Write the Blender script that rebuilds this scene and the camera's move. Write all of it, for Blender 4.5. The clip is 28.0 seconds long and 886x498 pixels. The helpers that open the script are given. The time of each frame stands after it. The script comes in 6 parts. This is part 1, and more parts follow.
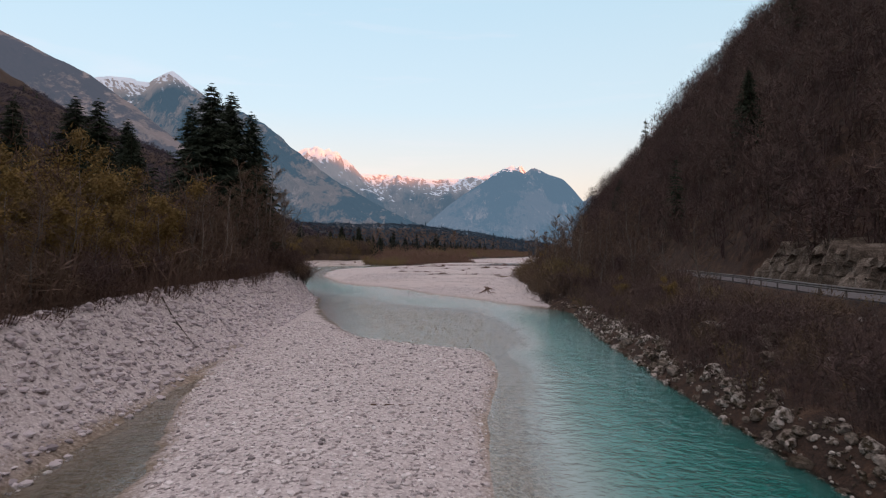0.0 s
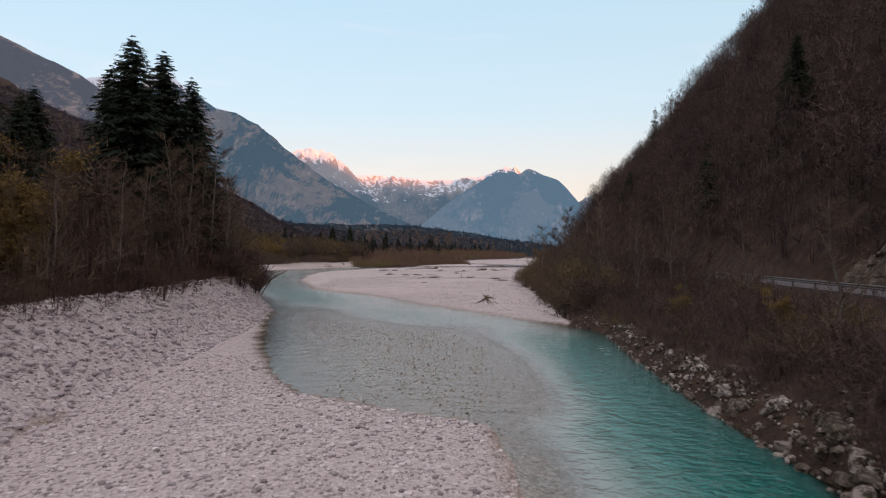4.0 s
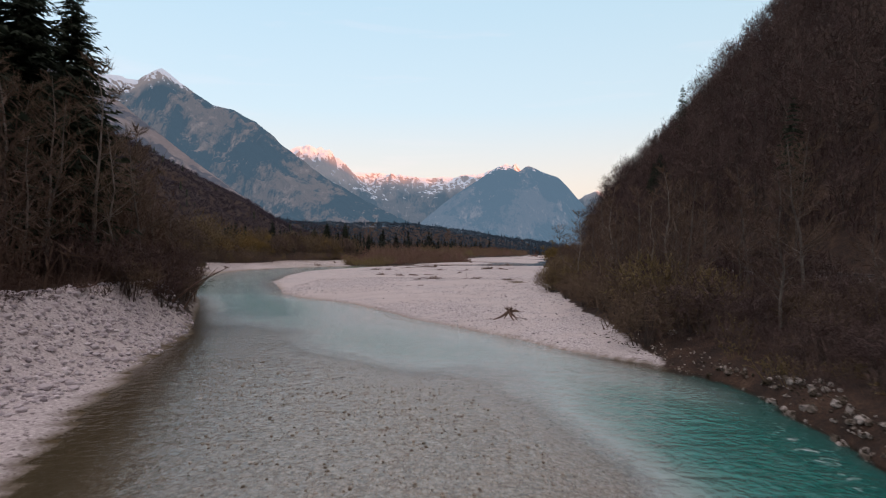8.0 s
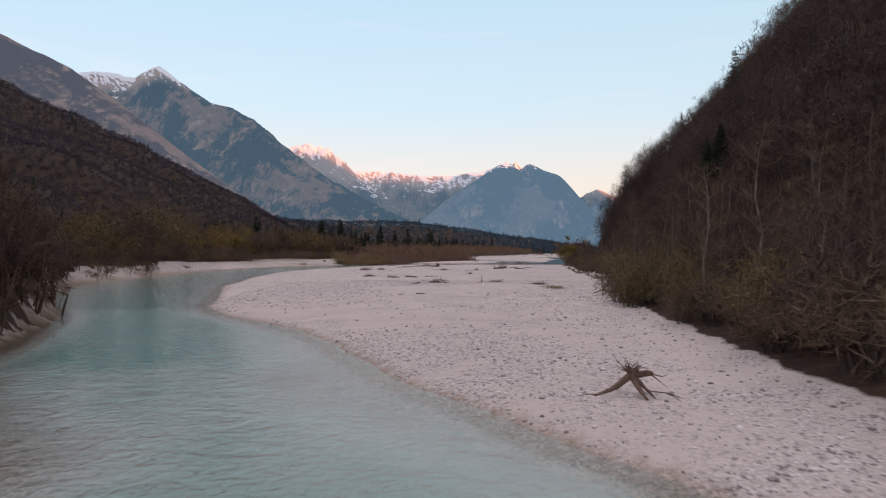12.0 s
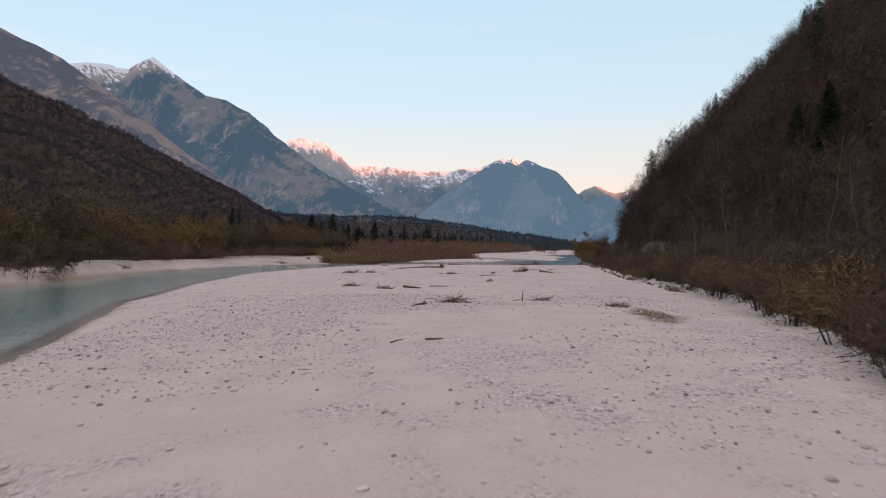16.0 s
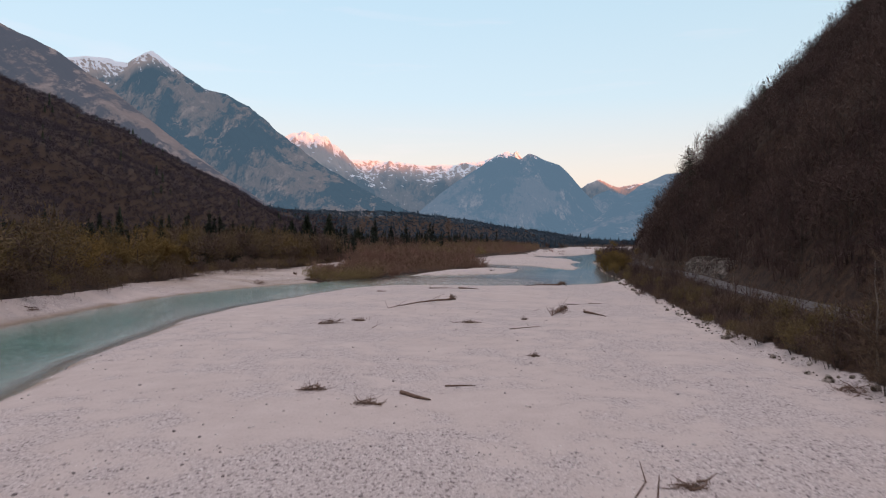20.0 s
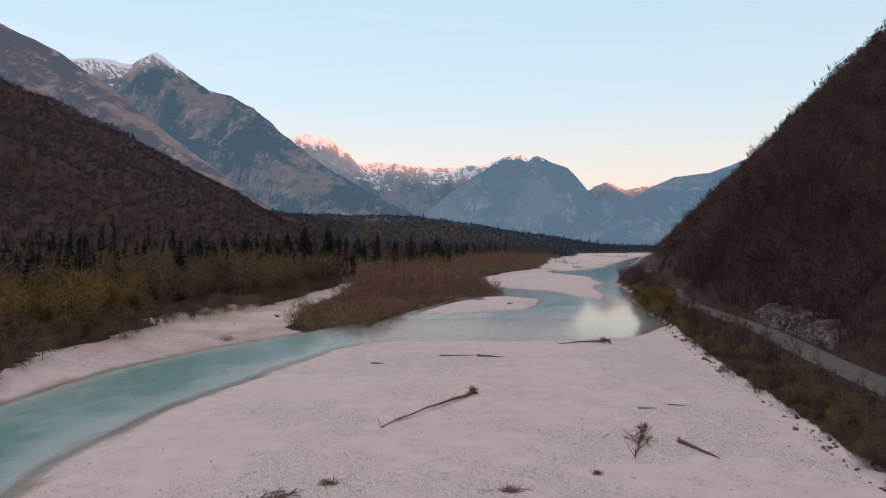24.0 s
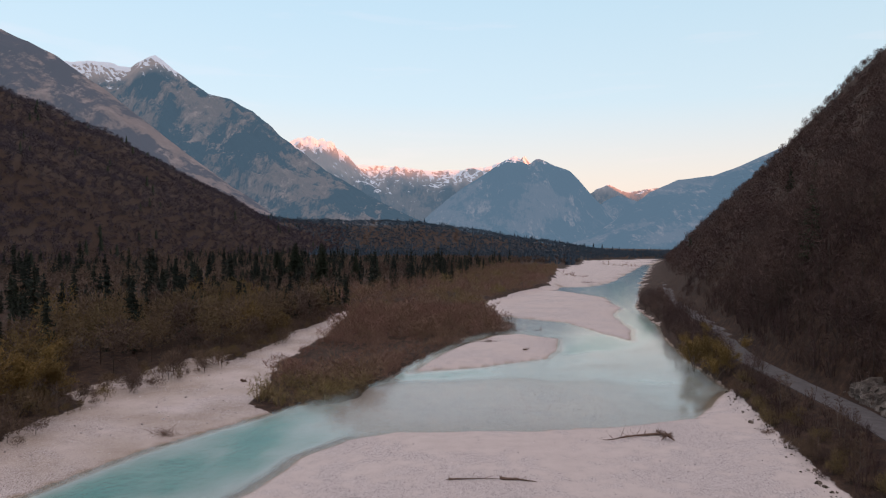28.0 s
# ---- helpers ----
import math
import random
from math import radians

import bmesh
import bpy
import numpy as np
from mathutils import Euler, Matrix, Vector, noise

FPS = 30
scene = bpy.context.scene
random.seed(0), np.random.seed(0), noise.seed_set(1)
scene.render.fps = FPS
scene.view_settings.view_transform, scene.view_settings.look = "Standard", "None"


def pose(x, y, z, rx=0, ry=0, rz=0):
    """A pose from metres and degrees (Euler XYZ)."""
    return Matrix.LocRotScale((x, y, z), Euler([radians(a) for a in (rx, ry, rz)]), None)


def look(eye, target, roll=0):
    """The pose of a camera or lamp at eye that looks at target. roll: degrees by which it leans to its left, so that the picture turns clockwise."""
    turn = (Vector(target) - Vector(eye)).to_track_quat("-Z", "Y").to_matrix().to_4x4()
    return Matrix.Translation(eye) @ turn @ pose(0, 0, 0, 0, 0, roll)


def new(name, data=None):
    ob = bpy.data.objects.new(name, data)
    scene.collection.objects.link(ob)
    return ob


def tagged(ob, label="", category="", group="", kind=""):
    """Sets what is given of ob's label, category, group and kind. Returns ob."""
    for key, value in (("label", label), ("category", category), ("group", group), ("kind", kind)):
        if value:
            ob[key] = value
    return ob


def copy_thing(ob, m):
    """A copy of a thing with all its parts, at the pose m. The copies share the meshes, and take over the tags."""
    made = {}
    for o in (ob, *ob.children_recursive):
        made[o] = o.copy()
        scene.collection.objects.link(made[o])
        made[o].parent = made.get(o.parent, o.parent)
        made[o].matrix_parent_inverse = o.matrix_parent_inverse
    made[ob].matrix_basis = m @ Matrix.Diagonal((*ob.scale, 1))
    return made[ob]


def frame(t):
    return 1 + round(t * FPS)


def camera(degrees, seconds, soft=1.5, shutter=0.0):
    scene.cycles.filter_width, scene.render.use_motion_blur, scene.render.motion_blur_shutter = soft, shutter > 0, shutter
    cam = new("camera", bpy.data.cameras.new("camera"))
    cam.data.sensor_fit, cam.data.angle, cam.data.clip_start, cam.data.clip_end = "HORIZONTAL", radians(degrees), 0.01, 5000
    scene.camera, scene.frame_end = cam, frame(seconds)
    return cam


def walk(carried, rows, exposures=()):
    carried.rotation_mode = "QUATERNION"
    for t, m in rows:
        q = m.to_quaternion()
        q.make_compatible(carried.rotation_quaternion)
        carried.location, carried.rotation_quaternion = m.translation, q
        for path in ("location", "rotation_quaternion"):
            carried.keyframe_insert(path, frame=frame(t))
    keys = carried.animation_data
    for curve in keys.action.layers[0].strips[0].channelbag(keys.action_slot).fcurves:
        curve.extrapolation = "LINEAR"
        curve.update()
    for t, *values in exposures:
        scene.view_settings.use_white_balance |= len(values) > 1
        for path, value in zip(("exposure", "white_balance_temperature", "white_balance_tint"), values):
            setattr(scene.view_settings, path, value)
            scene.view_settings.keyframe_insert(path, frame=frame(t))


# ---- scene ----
cam = camera(65.6, 28.0, soft=1.1, shutter=0.5)
EXPOSURE, KELVIN, TINT = 1.0, 6500, 15


PATH = [
    (0, (0.587, -0.147, 6.447), (0.583, 1.853, 6.458), 0.6),
    (0.5, (0.532, 1.919, 6.456), (0.53, 3.919, 6.468), 0.6),
    (1, (0.491, 4.238, 6.451), (0.491, 6.238, 6.464), 0.6),
    (1.5, (0.552, 6.691, 6.432), (0.553, 8.691, 6.446), 0.6),
    (2, (0.638, 8.984, 6.429), (0.642, 10.984, 6.444), 0.6),
    (2.5, (0.824, 11.55, 6.411), (0.83, 13.55, 6.426), 0.6),
    (3, (1.024, 13.984, 6.395), (1.031, 15.984, 6.41), 0.6),
    (3.5, (1.205, 16.631, 6.376), (1.213, 18.631, 6.391), 0.5),
    (5.5, (1.36, 27.827, 6.268), (1.374, 29.827, 6.281), 0.4),
    (6, (1.365, 30.848, 6.214), (1.379, 32.848, 6.227), 0.4),
    (6.5, (1.388, 34.284, 6.148), (1.401, 36.284, 6.16), 0.3),
    (7, (1.354, 37.629, 6.1), (1.367, 39.628, 6.111), 0.3),
    (7.5, (1.231, 41.499, 6.045), (1.243, 43.499, 6.056), 0.3),
    (8, (1.091, 45.218, 5.985), (1.104, 47.218, 5.994), 0.4),
    (8.5, (0.884, 49.169, 5.92), (0.898, 51.169, 5.929), 0.5),
    (9, (0.916, 53.815, 5.861), (0.93, 55.815, 5.869), 0.4),
    (9.5, (0.825, 58.492, 5.705), (0.84, 60.492, 5.713), 0.6),
    (10, (0.776, 62.814, 5.543), (0.791, 64.814, 5.551), 0.6),
    (10.5, (0.711, 66.968, 5.489), (0.725, 68.968, 5.496), 0.4),
    (11, (0.601, 70.619, 5.412), (0.614, 72.618, 5.42), 0.5),
    (11.5, (0.493, 74.574, 5.353), (0.505, 76.574, 5.36), 0.3),
    (12, (0.357, 78.345, 5.323), (0.369, 80.345, 5.329), 0.3),
    (12.5, (0.229, 82.492, 5.242), (0.241, 84.492, 5.248), 0.3),
    (14.5, (-1.001, 99.437, 5.135), (-0.982, 101.437, 5.135), 0.6),
    (15, (-1.146, 103.772, 5.282), (-1.126, 105.772, 5.28), 0.6),
    (15.5, (-1.301, 108.152, 5.51), (-1.279, 110.152, 5.505), 0.7),
    (16, (-1.472, 112.513, 5.728), (-1.448, 114.513, 5.722), 0.7),
    (16.5, (-1.613, 116.799, 6.049), (-1.588, 118.799, 6.039), 0.7),
    (17, (-1.759, 120.852, 6.52), (-1.733, 122.852, 6.507), 0.7),
    (17.5, (-1.897, 125.158, 7.172), (-1.871, 127.157, 7.157), 0.7),
    (18, (-2.057, 129.114, 7.835), (-2.03, 131.114, 7.817), 0.8),
    (18.5, (-2.236, 133.123, 8.74), (-2.211, 135.123, 8.718), 0.7),
    (19, (-2.431, 136.961, 9.618), (-2.408, 138.961, 9.595), 0.7),
    (19.5, (-2.551, 141.109, 10.617), (-2.531, 143.109, 10.592), 0.6),
    (20, (-2.693, 145.214, 11.404), (-2.675, 147.214, 11.38), 0.6),
    (20.5, (-2.884, 149.438, 12.496), (-2.868, 151.438, 12.472), 0.8),
    (22.5, (-3.562, 166.776, 16.839), (-3.555, 168.776, 16.816), 0.7),
    (23, (-3.717, 171.105, 17.903), (-3.712, 173.105, 17.882), 0.7),
    (23.5, (-3.789, 175.186, 18.895), (-3.785, 177.186, 18.875), 0.6),
    (24, (-3.982, 179.547, 20.035), (-3.98, 181.546, 20.015), 0.7),
    (24.5, (-4.17, 183.572, 21.016), (-4.168, 185.572, 20.998), 0.6),
    (25, (-4.261, 187.798, 22.201), (-4.26, 189.798, 22.183), 0.6),
    (25.5, (-4.353, 191.785, 23.335), (-4.353, 193.785, 23.317), 0.6),
    (26, (-4.462, 196.056, 24.502), (-4.463, 198.056, 24.485), 0.6),
    (26.5, (-4.589, 200.045, 25.567), (-4.589, 202.045, 25.551), 0.6),
    (27, (-4.765, 204.231, 26.704), (-4.765, 206.231, 26.689), 0.6),
    (27.5, (-4.855, 208.184, 27.831), (-4.856, 210.184, 27.816), 0.6),
    (28, (-4.957, 212.26, 29.017), (-4.958, 214.26, 29.003), 0.6),
]
walk(cam, [(row[0], look(*row[1:])) for row in PATH], [(0.0, EXPOSURE, KELVIN, TINT), (28.0, EXPOSURE, KELVIN, TINT)])

# ---- world, sun ----
SUN_ELEVATION, SUN_FROM = 2.5, Vector((0.5, -0.866, 0.0))
world = bpy.data.worlds.new("world")
scene.world = world
world.use_nodes = True
wn = world.node_tree
sky = wn.nodes.new("ShaderNodeTexSky")
sky.sky_type, sky.sun_disc = "NISHITA", False
sky.sun_elevation, sky.sun_rotation = radians(SUN_ELEVATION), math.atan2(SUN_FROM.x, SUN_FROM.y)
sky.air_density, sky.dust_density, sky.ozone_density, sky.altitude = 1.0, 1.0, 3.0, 400
wn.links.new(sky.outputs["Color"], wn.nodes["Background"].inputs["Color"])
wn.nodes["Background"].inputs["Strength"].default_value = 0.05
# a thin even veil of high haze, pink with the evening
veil = wn.nodes.new("ShaderNodeBackground")
veil.inputs["Strength"].default_value = 1.0
rise = wn.nodes.new("ShaderNodeSeparateXYZ")
wn.links.new(wn.nodes.new("ShaderNodeTexCoord").outputs["Generated"], rise.inputs[0])
tones = wn.nodes.new("ShaderNodeValToRGB")
for spot, tone in ((0.10, (0.42, 0.37, 0.32)), (0.20, (0.31, 0.37, 0.38)), (0.34, (0.26, 0.35, 0.38)), (0.6, (0.44, 0.39, 0.39))):
    tones.color_ramp.elements.new(spot).color = (*tone, 1)
tones.color_ramp.elements[0].color, tones.color_ramp.elements[-1].color = (0.50, 0.35, 0.28, 1), (0.49, 0.43, 0.42, 1)
wn.links.new(rise.outputs[2], tones.inputs["Fac"])
# faint high wisps
stretch = wn.nodes.new("ShaderNodeMapping")
stretch.inputs["Scale"].default_value = (3.0, 3.0, 26.0)
wn.links.new(wn.nodes.new("ShaderNodeTexCoord").outputs["Generated"], stretch.inputs["Vector"])
wisp = wn.nodes.new("ShaderNodeTexNoise")
wisp.inputs["Scale"].default_value, wisp.inputs["Detail"].default_value, wisp.inputs["Distortion"].default_value = 1.4, 5.0, 0.5
wn.links.new(stretch.outputs["Vector"], wisp.inputs["Vector"])
thin = wn.nodes.new("ShaderNodeMapRange")
thin.inputs["From Min"].default_value, thin.inputs["From Max"].default_value, thin.inputs["To Max"].default_value = 0.58, 0.80, 0.16
wn.links.new(wisp.outputs["Fac"], thin.inputs["Value"])
cloud = wn.nodes.new("ShaderNodeMix")
cloud.data_type = "RGBA"
cloud.inputs[7].default_value = (0.56, 0.42, 0.40, 1)
wn.links.new(thin.outputs["Result"], cloud.inputs[0]); wn.links.new(tones.outputs["Color"], cloud.inputs[6])
wn.links.new(cloud.outputs[2], veil.inputs["Color"])
both = wn.nodes.new("ShaderNodeAddShader")
wn.links.new(wn.nodes["Background"].outputs[0], both.inputs[0])
wn.links.new(veil.outputs[0], both.inputs[1])
wn.links.new(both.outputs[0], wn.nodes["World Output"].inputs["Surface"])

sun = new("sun", bpy.data.lights.new("sun", "SUN"))
sun.data.energy, sun.data.angle, sun.data.color = 4.4, radians(0.5), (1.0, 0.31, 0.07)
sun.matrix_world = look(SUN_FROM * 100 + Vector((0, 0, 100 * math.tan(radians(SUN_ELEVATION)))), (0, 0, 0))

# ---- materials ----
def material(name):
    m = bpy.data.materials.new(name)
    m.use_nodes = True
    return m, m.node_tree.nodes, m.node_tree.links, m.node_tree.nodes["Principled BSDF"]


def noise_node(nt, scale, detail=4.0, rough=0.55, coord="Object"):
    tc = nt.nodes.new("ShaderNodeTexCoord")
    n = nt.nodes.new("ShaderNodeTexNoise")
    n.inputs["Scale"].default_value, n.inputs["Detail"].default_value, n.inputs["Roughness"].default_value = scale, detail, rough
    nt.links.new(tc.outputs[coord], n.inputs["Vector"])
    return n.outputs["Fac"]


def ramp(nt, fac, stops):
    r = nt.nodes.new("ShaderNodeValToRGB")
    while len(r.color_ramp.elements) < len(stops):
        r.color_ramp.elements.new(0.5)
    for e, (p, c) in zip(r.color_ramp.elements, stops):
        e.position, e.color = p, (*c, 1)
    nt.links.new(fac, r.inputs["Fac"])
    return r.outputs["Color"]


def mix(nt, fac, a, b, kind="MIX"):
    m = nt.nodes.new("ShaderNodeMix")
    m.data_type, m.blend_type = "RGBA", kind
    for sock, v in ((m.inputs[0], fac), (m.inputs[6], a), (m.inputs[7], b)):
        if isinstance(v, bpy.types.NodeSocket):
            nt.links.new(v, sock)
        elif isinstance(v, (int, float)):
            sock.default_value = v
        else:
            sock.default_value = (*v, 1)
    return m.outputs[2]


def calc(nt, op, a, b=0.0, c=0.0):
    m = nt.nodes.new("ShaderNodeMath")
    m.operation = op
    for sock, v in zip(m.inputs, (a, b, c)):
        if isinstance(v, bpy.types.NodeSocket):
            nt.links.new(v, sock)
        else:
            sock.default_value = v
    return m.outputs[0]


def attr(nt, name):
    a = nt.nodes.new("ShaderNodeAttribute")
    a.attribute_name = name
    return a.outputs["Fac"]


def bump(nt, height, strength, distance, shader):
    b = nt.nodes.new("ShaderNodeBump")
    b.inputs["Strength"].default_value, b.inputs["Distance"].default_value = strength, distance
    nt.links.new(height, b.inputs["Height"])
    nt.links.new(b.outputs["Normal"], shader.inputs["Normal"])


def two_tone(name, a, b, scale, rough=0.9, bump_by=0.0, c=None):
    """A matt surface that wanders between two colours at two scales."""
    m, nodes, links, sh = material(name)
    nt = m.node_tree
    big, fine = noise_node(nt, scale), noise_node(nt, scale * 9, 3)
    fac = calc(nt, "ADD", calc(nt, "MULTIPLY", big, 0.6), calc(nt, "MULTIPLY", fine, 0.4))
    stops = [(0.36, a), (0.62, b)] if c is None else [(0.34, a), (0.5, b), (0.66, c)]
    links.new(ramp(nt, fac, stops), sh.inputs["Base Color"])
    sh.inputs["Roughness"].default_value = rough
    sh.inputs["Specular IOR Level"].default_value = 0.25
    if bump_by:
        bump(nt, fine, 0.7, bump_by, sh)
    return m


def plant(name, a, b, c):
    """Twigs or leaves: colour by the plant's own tint, with a little by piece."""
    m, nodes, links, sh = material(name)
    nt = m.node_tree
    geo = nodes.new("ShaderNodeNewGeometry")
    fac = calc(nt, "ADD", calc(nt, "MULTIPLY", attr(nt, "tint"), 0.75), calc(nt, "MULTIPLY", geo.outputs["Random Per Island"], 0.25))
    links.new(ramp(nt, fac, [(0.1, a), (0.5, b), (0.9, c)]), sh.inputs["Base Color"])
    sh.inputs["Roughness"].default_value, sh.inputs["Specular IOR Level"].default_value = 0.9, 0.1
    return m


BARK = two_tone("bark", (0.07, 0.055, 0.045), (0.19, 0.165, 0.14), 1.3, 0.95, 0.02)
WOOD_BARK = two_tone("dark_bark", (0.045, 0.034, 0.030), (0.095, 0.074, 0.062), 1.3, 0.95, 0.02)
PALE_BARK = two_tone("pale_bark", (0.11, 0.09, 0.075), (0.26, 0.225, 0.19), 1.5, 0.9, 0.02)
TWIG = plant("bare_twigs", (0.060, 0.040, 0.039), (0.094, 0.063, 0.058), (0.130, 0.091, 0.076))
BANK_TWIG = plant("bank_twigs", (0.088, 0.058, 0.048), (0.130, 0.088, 0.066), (0.170, 0.122, 0.084))
VALLEY_TWIG = plant("valley_twigs", (0.075, 0.053, 0.047), (0.122, 0.088, 0.072), (0.175, 0.128, 0.088))
WILLOW = plant("willow_twigs", (0.122, 0.085, 0.064), (0.146, 0.106, 0.066), (0.172, 0.130, 0.062))
VALLEY_NEEDLE = plant("valley_needles", (0.022, 0.030, 0.027), (0.034, 0.043, 0.035), (0.048, 0.056, 0.042))
# far hill twigs: the air's haze is put into their bluish purple
HAZY_HILL_TWIG = plant("hazy_hill_twigs", (0.054, 0.043, 0.055), (0.074, 0.060, 0.074), (0.096, 0.078, 0.090))
THICKET = plant("thicket_twigs", (0.235, 0.136, 0.110), (0.215, 0.145, 0.102), (0.225, 0.185, 0.072))
YELLOW = plant("yellow_leaves", (0.120, 0.090, 0.048), (0.165, 0.118, 0.052), (0.235, 0.155, 0.056))
GOLD_LEAF = plant("golden_leaves", (0.15, 0.108, 0.050), (0.205, 0.142, 0.054), (0.265, 0.176, 0.060))
# needles coloured paler and bluer to paint in the haze of distance
HAZY_NEEDLE = plant("hazy_needles", (0.046, 0.072, 0.100), (0.058, 0.086, 0.116), (0.072, 0.096, 0.122))
NEEDLE = plant("conifer_needles", (0.026, 0.036, 0.027), (0.042, 0.054, 0.036), (0.060, 0.070, 0.042))
DRIFTWOOD = two_tone("driftwood", (0.085, 0.050, 0.037), (0.22, 0.150, 0.115), 3.0, 0.9, 0.02)
PALE_ROCK = two_tone("pale_limestone", (0.045, 0.037, 0.032), (0.15, 0.128, 0.112), 0.9, 0.95, 0.12, c=(0.29, 0.262, 0.238))
CUT_ROCK = two_tone("cut_rock", (0.035, 0.027, 0.021), (0.11, 0.086, 0.066), 0.8, 0.95, 0.15, c=(0.25, 0.21, 0.175))
ASPHALT = two_tone("asphalt", (0.075, 0.07, 0.073), (0.125, 0.118, 0.12), 0.7, 0.85, 0.004)
STEEL = two_tone("weathered_steel", (0.075, 0.066, 0.062), (0.14, 0.128, 0.122), 2.0, 0.6)


def rock_material():
    """Broken limestone: pale faces, brown moss and lichen, each block with its own tone."""
    m, nodes, links, sh = material("limestone_blocks")
    nt = m.node_tree
    own = calc(nt, "FRACT", calc(nt, "ADD", nodes.new("ShaderNodeNewGeometry").outputs["Random Per Island"], nodes.new("ShaderNodeObjectInfo").outputs["Random"]))
    face = ramp(nt, own, [(0.0, (0.10, 0.08, 0.062)), (0.4, (0.22, 0.185, 0.155)), (0.7, (0.38, 0.335, 0.30)), (1.0, (0.50, 0.455, 0.415))])
    fine = noise_node(nt, 9.0, 5, 0.65)
    moss = ramp(nt, calc(nt, "ADD", calc(nt, "MULTIPLY", noise_node(nt, 1.6, 5), 0.6), calc(nt, "MULTIPLY", fine, 0.4)), [(0.44, (1, 1, 1)), (0.54, (0, 0, 0))])
    links.new(mix(nt, moss, face, (0.040, 0.030, 0.018)), sh.inputs["Base Color"])
    sh.inputs["Roughness"].default_value, sh.inputs["Specular IOR Level"].default_value = 0.95, 0.2
    bump(nt, fine, 0.8, 0.08, sh)
    return m


ROCK = rock_material()


def gravel_stone(name, tones):
    m, nodes, links, sh = material(name)
    nt = m.node_tree
    geo = nodes.new("ShaderNodeNewGeometry")
    links.new(ramp(nt, geo.outputs["Random Per Island"], list(zip((0.0, 0.25, 0.8, 1.0), tones))), sh.inputs["Base Color"])
    sh.inputs["Roughness"].default_value = 0.9
    return m


STONE = gravel_stone("river_stones", ((0.20, 0.176, 0.178), (0.50, 0.455, 0.448), (0.68, 0.63, 0.62), (0.80, 0.755, 0.745)))
BANK_STONE = gravel_stone("bank_stones", ((0.25, 0.222, 0.235), (0.43, 0.388, 0.40), (0.56, 0.51, 0.52), (0.69, 0.64, 0.645)))
DAMP_STONE = gravel_stone("damp_stones", ((0.34, 0.30, 0.27), (0.44, 0.40, 0.365), (0.52, 0.475, 0.44), (0.60, 0.555, 0.52)))
BED_STONE = gravel_stone("wet_stones", ((0.12, 0.09, 0.065), (0.24, 0.195, 0.15), (0.36, 0.31, 0.25), (0.50, 0.45, 0.39)))


